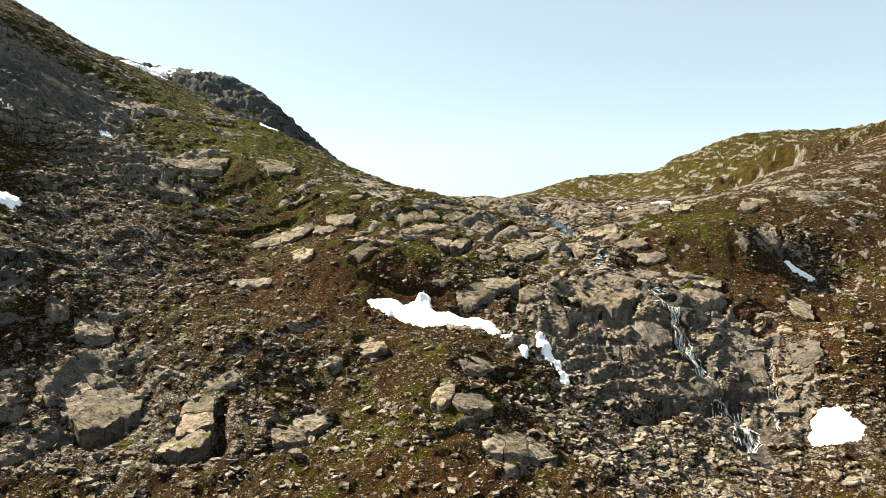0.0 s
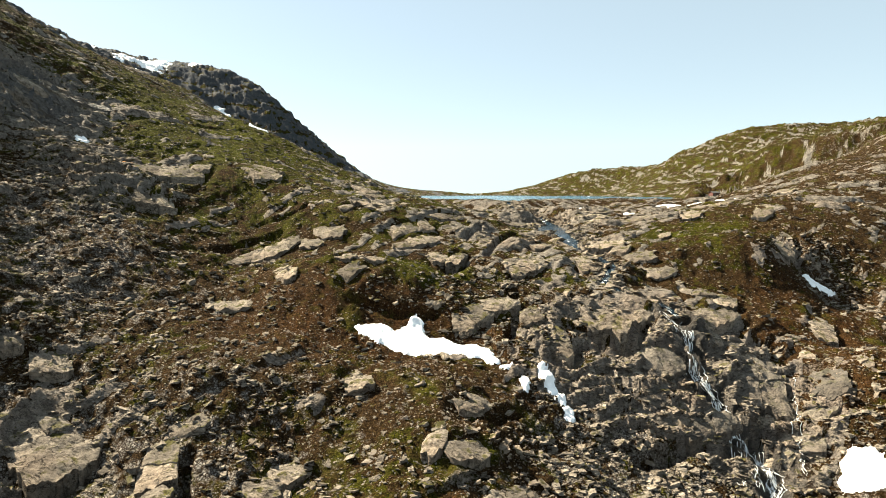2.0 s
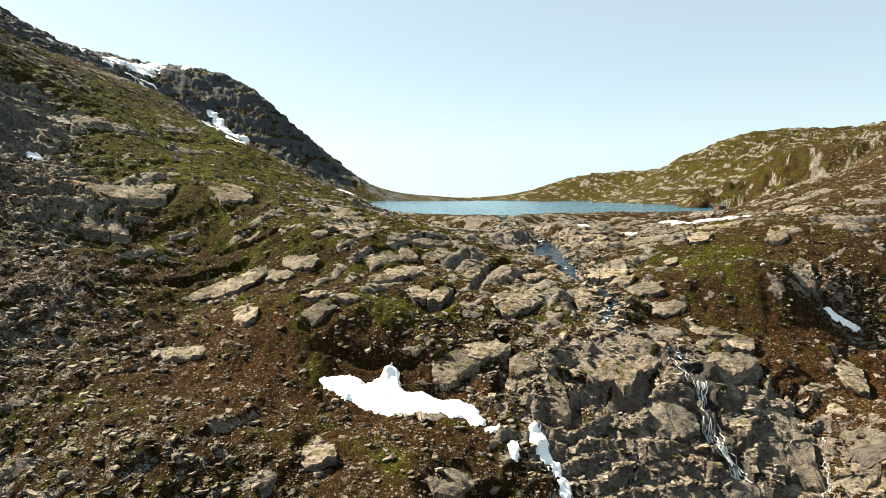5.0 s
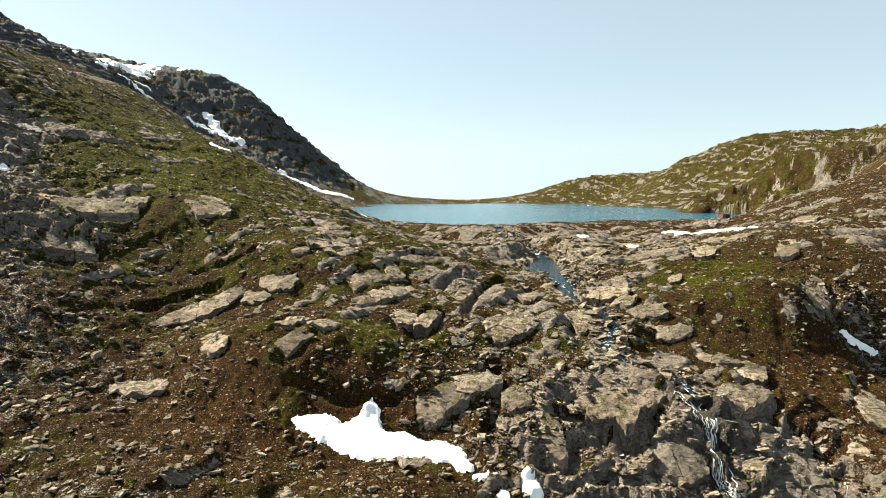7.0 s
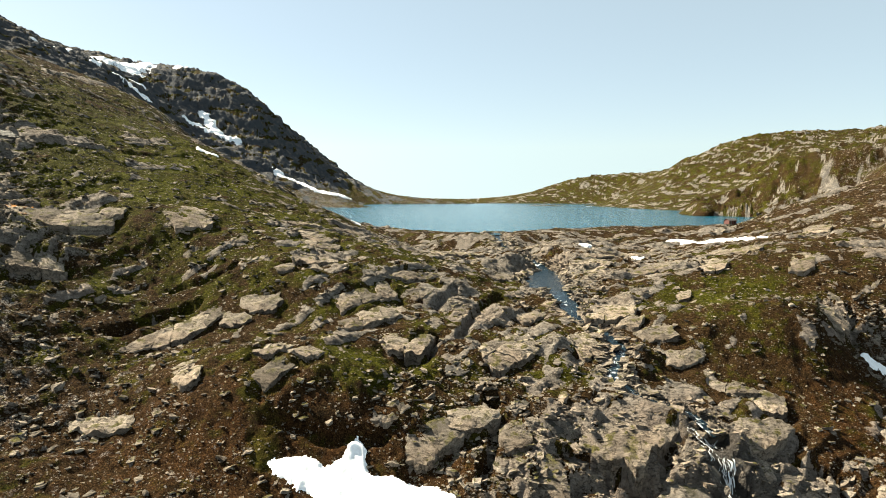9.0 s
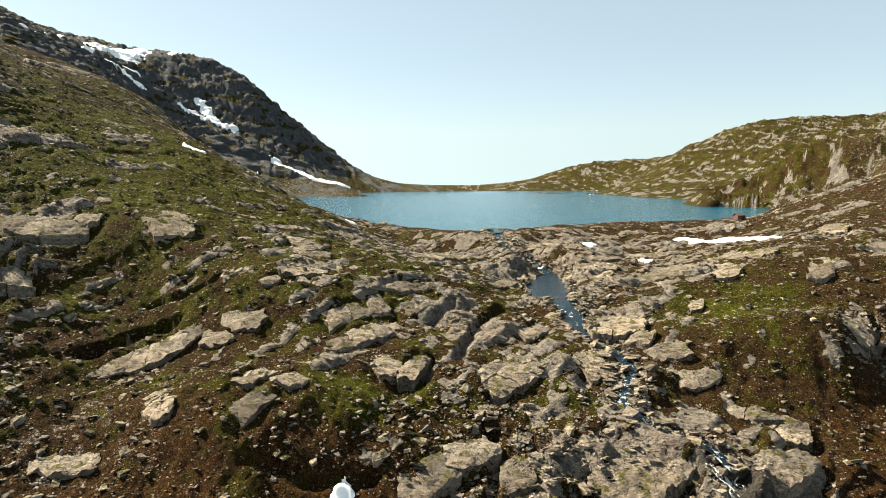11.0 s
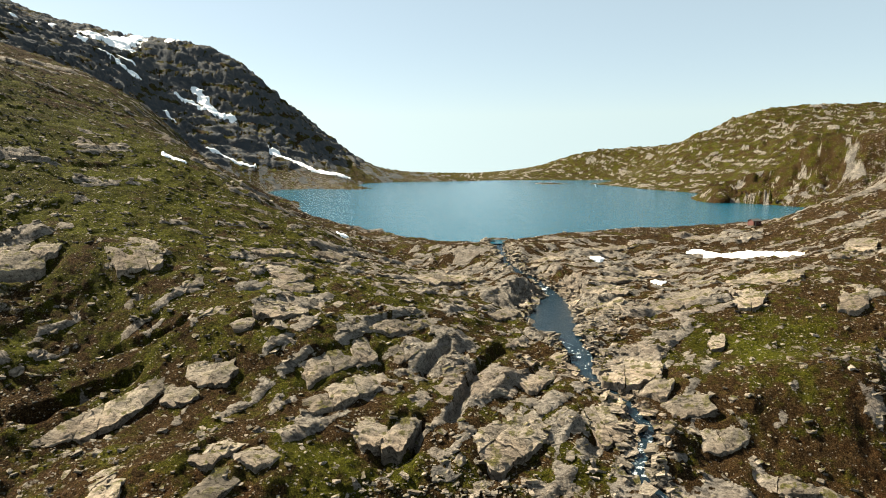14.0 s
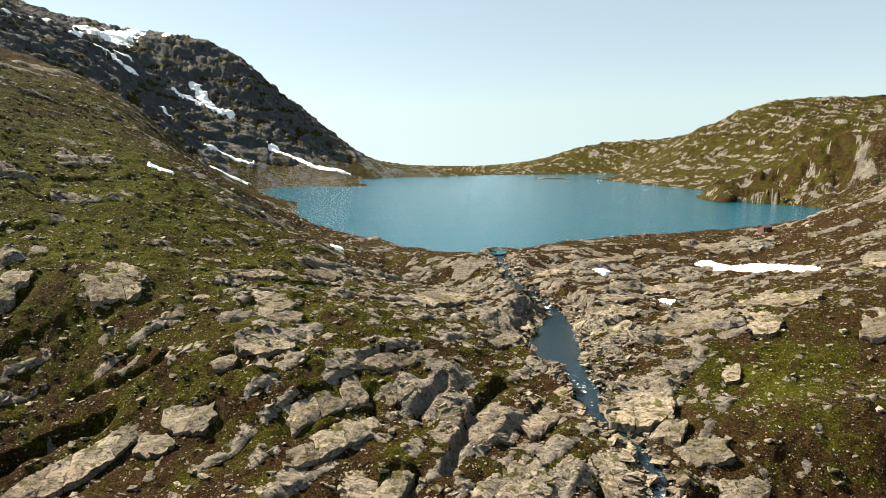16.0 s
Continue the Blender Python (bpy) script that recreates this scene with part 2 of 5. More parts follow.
# clefts and overhung steps: depth, width, course
BENCH_CLEFTS = [
    (2.4, 3.0, [(-52.0, 159.7), (-49.6, 163.4), (-46.1, 167.2), (-42.1, 169.4)]),
    (1.3, 2.0, [(-47.1, 173.9), (-41.2, 174.9), (-35.9, 177.7)]),
    (2.0, 2.0, [(-7.6, 162.7), (-4.6, 166.3), (-2.4, 171.5)]),
    (1.6, 2.0, [(4.4, 174.0), (8.5, 183.5)]),
    (2.4, 2.0, [(4.0, 156.5), (5.2, 161.6)]),
    (1.8, 2.4, [(9.5, 163.4), (11.9, 171.2), (13.8, 178.0), (18.0, 187.6)]),
    (2.4, 2.4, [(12.5, 134.9), (14.6, 141.0), (14.0, 147.0)]),
    (1.4, 2.0, [(-18.3, 137.2), (-9.7, 136.2), (-1.9, 138.1)]),
]
SLOPE_CLEFTS = [
    (2.8, 3.0, [(25.5, 138.3), (33.0, 136.0), (42.5, 134.2)]),
    (4.0, 3.0, [(32.9, 114.7), (40.7, 118.4), (49.8, 119.1)]),
    (2.0, 2.0, [(59.0, 142.3), (67.4, 141.4)]),
    (2.2, 2.4, [(-34.3, 206.5), (-24.1, 212.2), (-16.2, 221.7)]),
    (1.4, 2.0, [(89.4, 177.0), (92.4, 182.8), (95.0, 188.6)]),
    (2.4, 2.6, [(-73.6, 162.2), (-69.0, 164.5), (-66.6, 169.7)]),
    (2.4, 2.6, [(-56.4, 92.8), (-52.0, 95.8), (-48.5, 98.1)]),
    (2.2, 2.0, [(-32.7, 90.3), (-34.9, 98.5)]),
    (2.0, 2.2, [(7.0, 108.7), (12.1, 115.0)]),
    (3.0, 2.6, [(53.1, 122.4), (61.5, 123.1)]),
]
BROKEN_SIDE = (0.5, -0.866)      # the way the broken edges of the beds face


def blob(x, y, cx, cy, rx, ry, turn=0.0):
    c, s = math.cos(radians(turn)), math.sin(radians(turn))
    dx, dy = x - cx, y - cy
    return np.exp(-((dx * c + dy * s) / rx) ** 2 - ((dy * c - dx * s) / ry) ** 2)


def near_line(x, y, line, count):
    """Distance to a course, and its level and width at the nearest place."""
    best = np.full(x.shape, 1e9)
    extra = [np.zeros(x.shape) for _ in range(count)]
    for p, q in zip(line[:-1], line[1:]):
        ex, ey = q[0] - p[0], q[1] - p[1]
        t = np.clip(((x - p[0]) * ex + (y - p[1]) * ey) / (ex * ex + ey * ey), 0, 1)
        d = np.hypot(x - p[0] - t * ex, y - p[1] - t * ey)
        closer = d < best
        best = np.where(closer, d, best)
        for k in range(count):
            extra[k] = np.where(closer, p[2 + k] + t * (q[2 + k] - p[2 + k]), extra[k])
    return [best] + extra


def swell(x, y):
    """The land without its beds and stones."""
    z = lie(x, y) + 18 * blob(x, y, -290, 985, 90, 90) - 26 * blob(x, y, -500, 910, 130, 140) + 9 * blob(x, y, -262, 950, 42, 90) + 7 * blob(x, y, 235, 1150, 60, 80) + 5 * blob(x, y, 370, 865, 40, 60) - 2.0 * blob(x, y, 94, 174, 8, 6)
    return z + (1 - smooth(330, 560, y)) * 1.0 * fbm(x / 30, y / 30, 3, 3)


def settle(x, y, z, base):
    """The ground pressed flat under each large slab, worn hollow below its broken edge, and cut by the clefts."""
    for _, rows in SLABS:
        for cx, cy, length, width, turn, thick in rows:
            near = np.nonzero((np.abs(x - cx) < 0.6 * length + 4) & (np.abs(y - cy) < 0.6 * length + 4))[0]
            if not near.size:
                continue
            dx, dy = x[near] - cx, y[near] - cy
            c, s = math.cos(radians(turn)), math.sin(radians(turn))
            u, v = (dx * c + dy * s) * 2 / length, (dy * c - dx * s) * 2 / width
            m = np.hypot(u, v) ** 0.5 * np.maximum(np.abs(u), np.abs(v)) ** 0.5
            under = 1 - smooth(0.72, 1.0, m)
            low = np.minimum(z[near], base[near] - 0.2)
            face = smooth(0.1, 0.7, (dx * BROKEN_SIDE[0] + dy * BROKEN_SIDE[1]) / (np.hypot(dx, dy) + 0.1))
            beyond = (m - 1) * 0.5 * width
            hollow = (1 - smooth(0.4, 2.6, beyond)) * smooth(-1.0, -0.1, beyond) * face * (0.2 + 0.4 * thick)
            z[near] += under * (low - z[near]) - hollow
    for deep, width, course in BENCH_CLEFTS + SLOPE_CLEFTS:
        xs, ysn = [p[0] for p in course], [p[1] for p in course]
        near = np.nonzero((x > min(xs) - 5) & (x < max(xs) + 5) & (y > min(ysn) - 5) & (y < max(ysn) + 5))[0]
        if not near.size:
            continue
        px, py = x[near] + 0.7 * perlin(x[near] / 3, y[near] / 3, 78), y[near] + 0.7 * perlin(x[near] / 3, y[near] / 3, 79)
        best, side = np.full(px.shape, 1e9), np.zeros(px.shape)
        for p, q in zip(course[:-1], course[1:]):
            ex, ey = q[0] - p[0], q[1] - p[1]
            long = math.hypot(ex, ey)
            n = (-ey / long, ex / long)
            n = n if n[0] * BROKEN_SIDE[0] + n[1] * BROKEN_SIDE[1] < 0 else (-n[0], -n[1])
            t = np.clip(((px - p[0]) * ex + (py - p[1]) * ey) / long ** 2, 0, 1)
            dx, dy = px - p[0] - t * ex, py - p[1] - t * ey
            d = np.hypot(dx, dy)
            closer = d < best
            best, side = np.where(closer, d, best), np.where(closer, np.sign(dx * n[0] + dy * n[1]), side)
        off = best * side
        z[near] -= deep * smooth(-width, -0.3, off) * (1 - smooth(0.0, 0.55, off)) * (1 - smooth(width * 0.8, width * 1.4, best))
    return z


def zones(x, y):
    """Shares of bare rock, rubble, fresh green and red heath by the plan."""
    bare = 0.95 * blob(x, y, 50, 134, 24, 17) + 0.75 * blob(x, y, 48, 240, 38, 44) + 0.9 * blob(x, y, -121, 192, 20, 36) + 0.5 * blob(x, y, 24, 165, 20, 24, 50) \
        + 0.3 * blob(x, y, 8, 140, 20, 16) + 0.2 * blob(x, y, 100, 170, 22, 30) + 0.5 * blob(x, y, -58, 96, 18, 18) + 0.1 * blob(x, y, 110, 250, 40, 40) + 0.35 * blob(x, y, 0, 225, 40, 40)
    rubble = 1.0 * blob(x, y, -74, 138, 17, 34, 12) + 0.9 * blob(x, y, -48, 92, 34, 13) + 1.0 * blob(x, y, 36, 106, 26, 15) + 1.0 * blob(x, y, -92, 172, 13, 34, 15) + 0.6 * blob(x, y, -30, 112, 30, 16) \
        + 0.8 * blob(x, y, 42, 207, 6, 12) + 0.6 * blob(x, y, 28, 122, 12, 12) + 0.6 * blob(x, y, 98, 178, 16, 12) + 0.5 * blob(x, y, -45, 140, 26, 12) + 0.8 * blob(x, y, 78, 108, 16, 14) + 0.9 * blob(x, y, 250, 440, 40, 30) + 1.2 * blob(x, y, -140, 700, 60, 180) + 0.9 * blob(x, y, -40, 950, 80, 60)
    fresh = 0.75 * blob(x, y, -55, 225, 55, 60) + 0.6 * blob(x, y, -92, 238, 32, 42) + 0.95 * blob(x, y, 68, 191, 18, 16) + 0.3 * blob(x, y, -10, 178, 45, 26) + 0.7 * blob(x, y, 26, 156, 7, 10) + 0.5 * blob(x, y, -4, 96, 20, 12) \
        + 0.6 * blob(x, y, -100, 125, 18, 14) + 0.6 * blob(x, y, -8, 148, 14, 6) + 0.25 * blob(x, y, 90, 215, 30, 22) + 0.3 * blob(x, y, 5, 205, 40, 20) + 0.5 * smooth(330, 600, y) + 0.35 * blob(x, y, -50, 116, 10, 8) + 0.55 * blob(x, y, -130, 320, 60, 110)
    red = 0.9 * blob(x, y, 82, 150, 22, 22) + 0.7 * blob(x, y, -18, 137, 34, 14) + 0.5 * blob(x, y, -2, 88, 18, 6) + 0.75 * blob(x, y, 94, 182, 20, 22) + 0.4 * blob(x, y, -55, 160, 30, 12) + 0.42 * (1 - smooth(125, 165, y))
    return [np.clip(v, 0, 1) for v in (bare, rubble, fresh, red)]


def ground(x, y):
    """Height, and the shares of bare rock, rubble, fresh green, red heath and wet, at each place."""
    x, y = np.asarray(x, float), np.asarray(y, float)
    far = smooth(330, 560, y)
    near = 1 - far
    bare, rubble, fresh, red = zones(x, y)
    base = swell(x, y)
    z = base + near * 0.55 * fbm(x / 5, y / 5, 4, 9)
    high = smooth(2, 45, base)
    left = 1 - smooth(-60, 60, x)
    b4, e4 = beds(x, y, radians(48), 46, 130, 20, 131, 0.55)
    b5, e5 = beds(x, y, radians(30), 17, 60, 9, 141, 0.6)
    b6, e6 = beds(x, y, radians(15), 26, 90, 9, 151, 0.7)
    z += far * high * (4.0 * fbm(x / 120, y / 120, 3, 21) + 3.5 * (np.abs(fbm(x / 40, y / 40, 4, 23, 0.5)) - 0.4))
    z += far * high * (left * (0.35 * b4 - 1.5 + 0.35 * b5 - 1) + (1 - left) * (0.3 * b6 - 1 + 0.35 * b5 + 2.2 * np.abs(fbm(x / 18, y / 26, 4, 263, 0.6))))
    # the cliff over the lake's right bank
    run = np.interp(x, [150, 186, 230, 290, 350], [520, 484, 466, 438, 415]) + 9 * fbm(x / 34, y / 90, 3, 47)
    side = smooth(168, 190, x) * (1 - smooth(250, 330, x))
    z += side * 15 * (1 + 0.4 * fbm(x / 22, y / 40, 2, 49)) * smooth(-2, 2, y - run) * (1 - smooth(15, 110, y - run)) 
    band = side * smooth(-14, -4, y - run) * (1 - smooth(6, 16, y - run))
    # rock beds of the slope and the bench
    patch = fbm(x / 22, y / 22, 3, 31)
    low = 1 - smooth(140, 175, y)
    rocky = np.clip(smooth(-0.15, 0.45, patch) * (0.75 - 0.4 * low) + bare * 0.9 - 0.3 * fresh, 0, 1)
    rocky = np.clip(rocky - 0.6 * blob(x, y, 88, 178, 34, 30), 0, 1)
    flat = smooth(15, 45, x) * smooth(185, 215, y)
    b1, e1 = beds(x, y, radians(50), 12, 24, 1.6, 101)
    b2, e2 = beds(x, y, radians(50), 4.6, 10, 0.8, 111)
    b3, e3 = beds(x, y, radians(60), 1.9, 4.5, 0.3, 121)
    c1, f1 = beds(x, y, radians(8), 9, 30, 1.8, 161)
    c2, f2 = beds(x, y, radians(14), 3.4, 10, 0.8, 171)
    cliff = blob(x, y, 50, 131, 22, 15)
    d1, g1 = beds(x, y, radians(-20), 5.0, 12, 2.8, 181, 0.7)
    crag = blob(x, y, -121, 192, 21, 38)
    k1, h1 = beds(x, y, radians(30), 8, 20, 5.5, 191, 0.6)
    keep = near * (0.3 + 0.7 * rocky)
    z += keep * (1 - flat) * (b1 + b2) + keep * flat * (c1 + c2) + near * rocky * b3 + near * cliff * (d1 - 0.8) + near * crag * 0.6 * (k1 - 2)
    z += near * rocky * 0.16 * fbm(x / 1.1, y / 1.1, 3, 61) + near * (1 - rocky) * 0.20 * fbm(x / 1.0, y / 1.0, 3, 67, 0.6) + near * rubble * 0.45 * np.abs(fbm(x / 1.6, y / 1.6, 3, 71))
    steep = np.clip(1.3 * crag + 1.25 * cliff + blob(x, y, -82, 112, 9, 14) + 0.9 * blob(x, y, 26, 132, 16, 13) + 0.7 * blob(x, y, 10, 92, 14, 8) + 0.8 * blob(x, y, -78, 170, 20, 12, 20) + 0.7 * blob(x, y, 92, 184, 10, 10), 0, 1)
    t1, r1 = terrace(z, x, y, 3.0, 211, 8)
    t2, r2 = terrace(z + t1, x, y, 1.1, 221, 3)
    z += near * steep * (t1 + 0.6 * t2)
    risers = near * steep * np.maximum(r1, 0.8 * r2)
    tilted = z + 0.10 * x
    m1, q1 = terrace(tilted, x, y, 17, 231, 60, 0.0)
    m2, q2 = terrace(tilted, x, y, 9, 241, 40, 0.0)
    z += far * (1 - high) * 1.6 * np.abs(fbm(x / 9, y / 9, 4, 261, 0.65)) * (1 - smooth(60, 200, x))
    crack = np.abs(fbm(x / 26 + z / 30, y / 60 - z / 18, 5, 265, 0.6))
    z += far * high * (left * (0.28 * m1 + 0.35 * m2 - 2.6 * (1 - smooth(0.0, 0.3, crack)) + 1.3 * fbm(x / 11, y / 17, 4, 267, 0.6)) + (1 - left) * (0.22 * m2 + 1.2 * fbm(x / 9, y / 13, 4, 269, 0.6)))
    edge = np.where(flat > 0.5, np.maximum(f1, f2 * 0.9), np.maximum(np.maximum(e1, e2 * 0.9), e3 * 0.55))
    edge = np.maximum(edge, np.maximum(g1 * cliff, h1 * crag) * 1.2)
    rock = smooth(0.36, 0.52, edge * (0.30 + 0.75 * rocky) + 0.24 * fbm(x / 3.5, y / 3.5, 3, 41) + 0.32 * bare + 0.10 - 0.15 * low * (1 - bare))
    rock = rock * near + far * smooth(-0.1 + 0.1 * (1 - left), 0.5 + 0.3 * (1 - left), 0.9 * fbm(x / 13 + z / 8, y / 24 - z / 6, 5, 43, 0.7) + (0.3 + 0.25 * left) * fbm(x / 30 + y / 70, z / 7, 4, 45, 0.6) + 0.75 * (1 - left) * fbm(x / 10 + y / 40, y / 15, 5, 46, 0.75) + 0.03 * (1 - left) + 0.5 * (np.maximum(e4 * left, 0.6 * e6) - 0.3) + 0.35 * left * smooth(15, 40, base))
    rock = np.clip(np.maximum(rock, risers) - 0.55 * near * steep * (1 - np.maximum(r1, r2)) * smooth(-0.2, 0.3, fbm(x / 5, y / 5, 3, 251)), 0, 1)
    rock = np.maximum(rock, 0.8 * band * smooth(-0.1, 0.5, fbm(x / 9, y / 9, 4, 271)))
    rock = np.maximum(rock, far * high * np.maximum(left * q1, 0.12 * (1 - left) * q2))
    z = settle(x, y, z, base)
    # lake shore
    sx = [p[0] for p in SHORELINE]
    d = y - np.interp(x, sx, [p[1] for p in SHORELINE])
    at = smooth(-70, -40, x) * (1 - smooth(215, 232, x))
    at = at * (1 - smooth(-14, 12, y - np.interp(x, [178, 189, 213, 232], [545, 507, 462, 445])) * smooth(178, 186, x))
    rim = np.clip(-d * 0.16, 0, 1.0) + 0.5 * fbm(x / 9, y / 9, 3, 81)
    z = np.where(d < 0, z + at * (1 - smooth(16, 34, -d)) * (np.maximum(z, rim) - z), z + at * (1 - smooth(60, 120, d)) * (np.minimum(z, -0.12 * d - 0.05) - z))
    z = np.maximum(z, np.where((x > 214) & (y > 425) & (y < 640), 0.6 + 0.8 * fbm(x / 8, y / 8, 2, 281), -999.0))
    cove = x - np.interp(y, [400, 411, 430, 448, 462, 485, 507, 520], [186, 195, 214, 222, 213, 201, 189, 184])
    scree = 0.5 * np.maximum(cove, 0) * (1 + 0.3 * fbm(x / 12, y / 12, 3, 291)) + 0.6 + 60 * smooth(510, 570, y) + 60 * (1 - smooth(380, 408, y)) + 60 * smooth(30, 75, cove)
    z = np.where((x > 176) & (y > 375) & (y < 575) & (cove > 0), np.minimum(z, scree), z)
    # stream bed
    dist, level, width = near_line(x, y, STREAM, 2)
    dist = dist + (0.6 + 0.2 * width) * fbm(x / 3.6, y / 3.6, 4, 95, 0.65)
    bed = level - 0.55 + smooth(-0.5, 1.6, dist - width / 2) * 1.25
    z += (1 - smooth(1.2, 6.5, dist - width / 2)) * (bed - z)
    drop = near_line(x, y, FALL, 0)[0]
    z -= 1.6 * (1 - smooth(0.8, 3.5, drop))
    wet = np.maximum(1 - smooth(0.2, 1.8, dist - width / 2 + 0.5 * fbm(x / 2, y / 2, 2, 91)), 1 - smooth(1.0, 8.0, drop + 6 * fbm(x / 4, y / 4, 3, 93)))
    rock = np.clip(rock + 0.8 * wet, 0, 1)
    # last share: painted shade of far faces, crags and bank cliff; darker stone elsewhere
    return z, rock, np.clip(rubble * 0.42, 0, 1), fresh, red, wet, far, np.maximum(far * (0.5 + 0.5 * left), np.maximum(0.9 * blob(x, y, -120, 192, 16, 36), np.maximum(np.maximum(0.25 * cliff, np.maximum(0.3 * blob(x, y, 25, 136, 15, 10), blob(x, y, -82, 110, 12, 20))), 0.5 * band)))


# ---- materials ----
def material(name):
    m = bpy.data.materials.new(name)
    m.use_nodes = True
    return m, m.node_tree.nodes, m.node_tree.links, m.node_tree.nodes["Principled BSDF"]


def noise_node(n, l, scale, detail=6, rough=0.6, coords=None):
    t = n.new("ShaderNodeTexNoise")
    t.inputs["Scale"].default_value, t.inputs["Detail"].default_value, t.inputs["Roughness"].default_value = scale, detail, rough
    if coords:
        l.new(coords, t.inputs["Vector"])
    return t.outputs["Fac"]


def ramp(n, l, fac, stops):
    r = n.new("ShaderNodeValToRGB")
    while len(r.color_ramp.elements) < len(stops):
        r.color_ramp.elements.new(0.5)
    for e, (p, c) in zip(r.color_ramp.elements, stops):
        e.position, e.color = p, (*c, 1)
    l.new(fac, r.inputs["Fac"])
    return r.outputs["Color"]


def mixed(n, l, fac, a, b, mode="MIX"):
    m = n.new("ShaderNodeMix")
    m.data_type, m.blend_type = "RGBA", mode
    for sock, v in ((m.inputs[0], fac), (m.inputs[6], a), (m.inputs[7], b)):
        if isinstance(v, (int, float)):
            sock.default_value = v
        elif isinstance(v, tuple):
            sock.default_value = (*v, 1)
        else:
            l.new(v, sock)
    return m.outputs[2]


def maths(n, l, op, a, b=0.0, clamp=False):
    m = n.new("ShaderNodeMath")
    m.operation, m.use_clamp = op, clamp
    for sock, v in zip(m.inputs, (a, b)):
        if isinstance(v, (int, float)):
            sock.default_value = v
        else:
            l.new(v, sock)
    return m.outputs[0]


def attribute(n, name):
    a = n.new("ShaderNodeAttribute")
    a.attribute_name = name
    return a.outputs["Fac"]


def bumped(n, l, out, height, strength, distance):
    bump = n.new("ShaderNodeBump")
    bump.inputs["Strength"].default_value, bump.inputs["Distance"].default_value = strength, distance
    l.new(height, bump.inputs["Height"])
    l.new(bump.outputs[0], out.inputs["Normal"])


def noise_colour(n, l, co, scale):
    t = n.new("ShaderNodeTexNoise")
    t.inputs["Scale"].default_value = scale
    l.new(co, t.inputs["Vector"])
    return t.outputs["Color"]


def cracks(n, l, co, scale, width):
    """Joints: 0 in the wandering cracks of a broken surface, 1 on its faces."""
    mapping = n.new("ShaderNodeMapping")
    mapping.inputs["Rotation"].default_value = (0, 0, radians(35))
    mapping.inputs["Scale"].default_value = (1.0, 2.6, 1.6)
    l.new(co, mapping.inputs["Vector"])
    line = maths(n, l, "ABSOLUTE", maths(n, l, "SUBTRACT", noise_node(n, l, scale, 4, 0.55, mapping.outputs[0]), 0.5))
    return ramp(n, l, line, [(0.0, (0, 0, 0)), (width, (1, 1, 1))])


def rock_colour(n, l, co):
    """Grey gneiss: warm pale faces, dark lichened spots, rusty streaks."""
    fine, mid, big = noise_node(n, l, 3.0, 8, 0.7, co), noise_node(n, l, 0.45, 6, 0.65, co), noise_node(n, l, 0.06, 4, 0.5, co)
    c = ramp(n, l, fine, [(0.28, (0.03, 0.026, 0.022)), (0.46, (0.18, 0.16, 0.14)), (0.68, (0.355, 0.325, 0.295))])
    c = mixed(n, l, 0.55, c, ramp(n, l, mid, [(0.32, (0.05, 0.044, 0.038)), (0.52, (0.205, 0.183, 0.163)), (0.72, (0.335, 0.307, 0.277))]))
    c = mixed(n, l, maths(n, l, "MULTIPLY", ramp(n, l, big, [(0.5, (0, 0, 0)), (0.7, (1, 1, 1))]), 0.35), c, (0.22, 0.16, 0.12))
    grain = n.new("ShaderNodeMapping")
    grain.inputs["Rotation"].default_value = (0, 0, radians(-52))
    grain.inputs["Scale"].default_value = (0.4, 1.7, 1.5)
    l.new(co, grain.inputs["Vector"])
    streak = noise_node(n, l, 1.0, 6, 0.65, grain.outputs[0])
    small = cracks(n, l, co, 1.5, 0.03)
    c = mixed(n, l, small, mixed(n, l, 0.55, c, (0.04, 0.034, 0.028)), c)
    c = mixed(n, l, 0.6, c, ramp(n, l, streak, [(0.33, (0.42, 0.39, 0.36)), (0.5, (1.0, 0.96, 0.9)), (0.68, (1.3, 1.24, 1.14))]), "MULTIPLY")
    return c, maths(n, l, "ADD", maths(n, l, "MULTIPLY", fine, 0.65), maths(n, l, "MULTIPLY", streak, 0.35)), mid


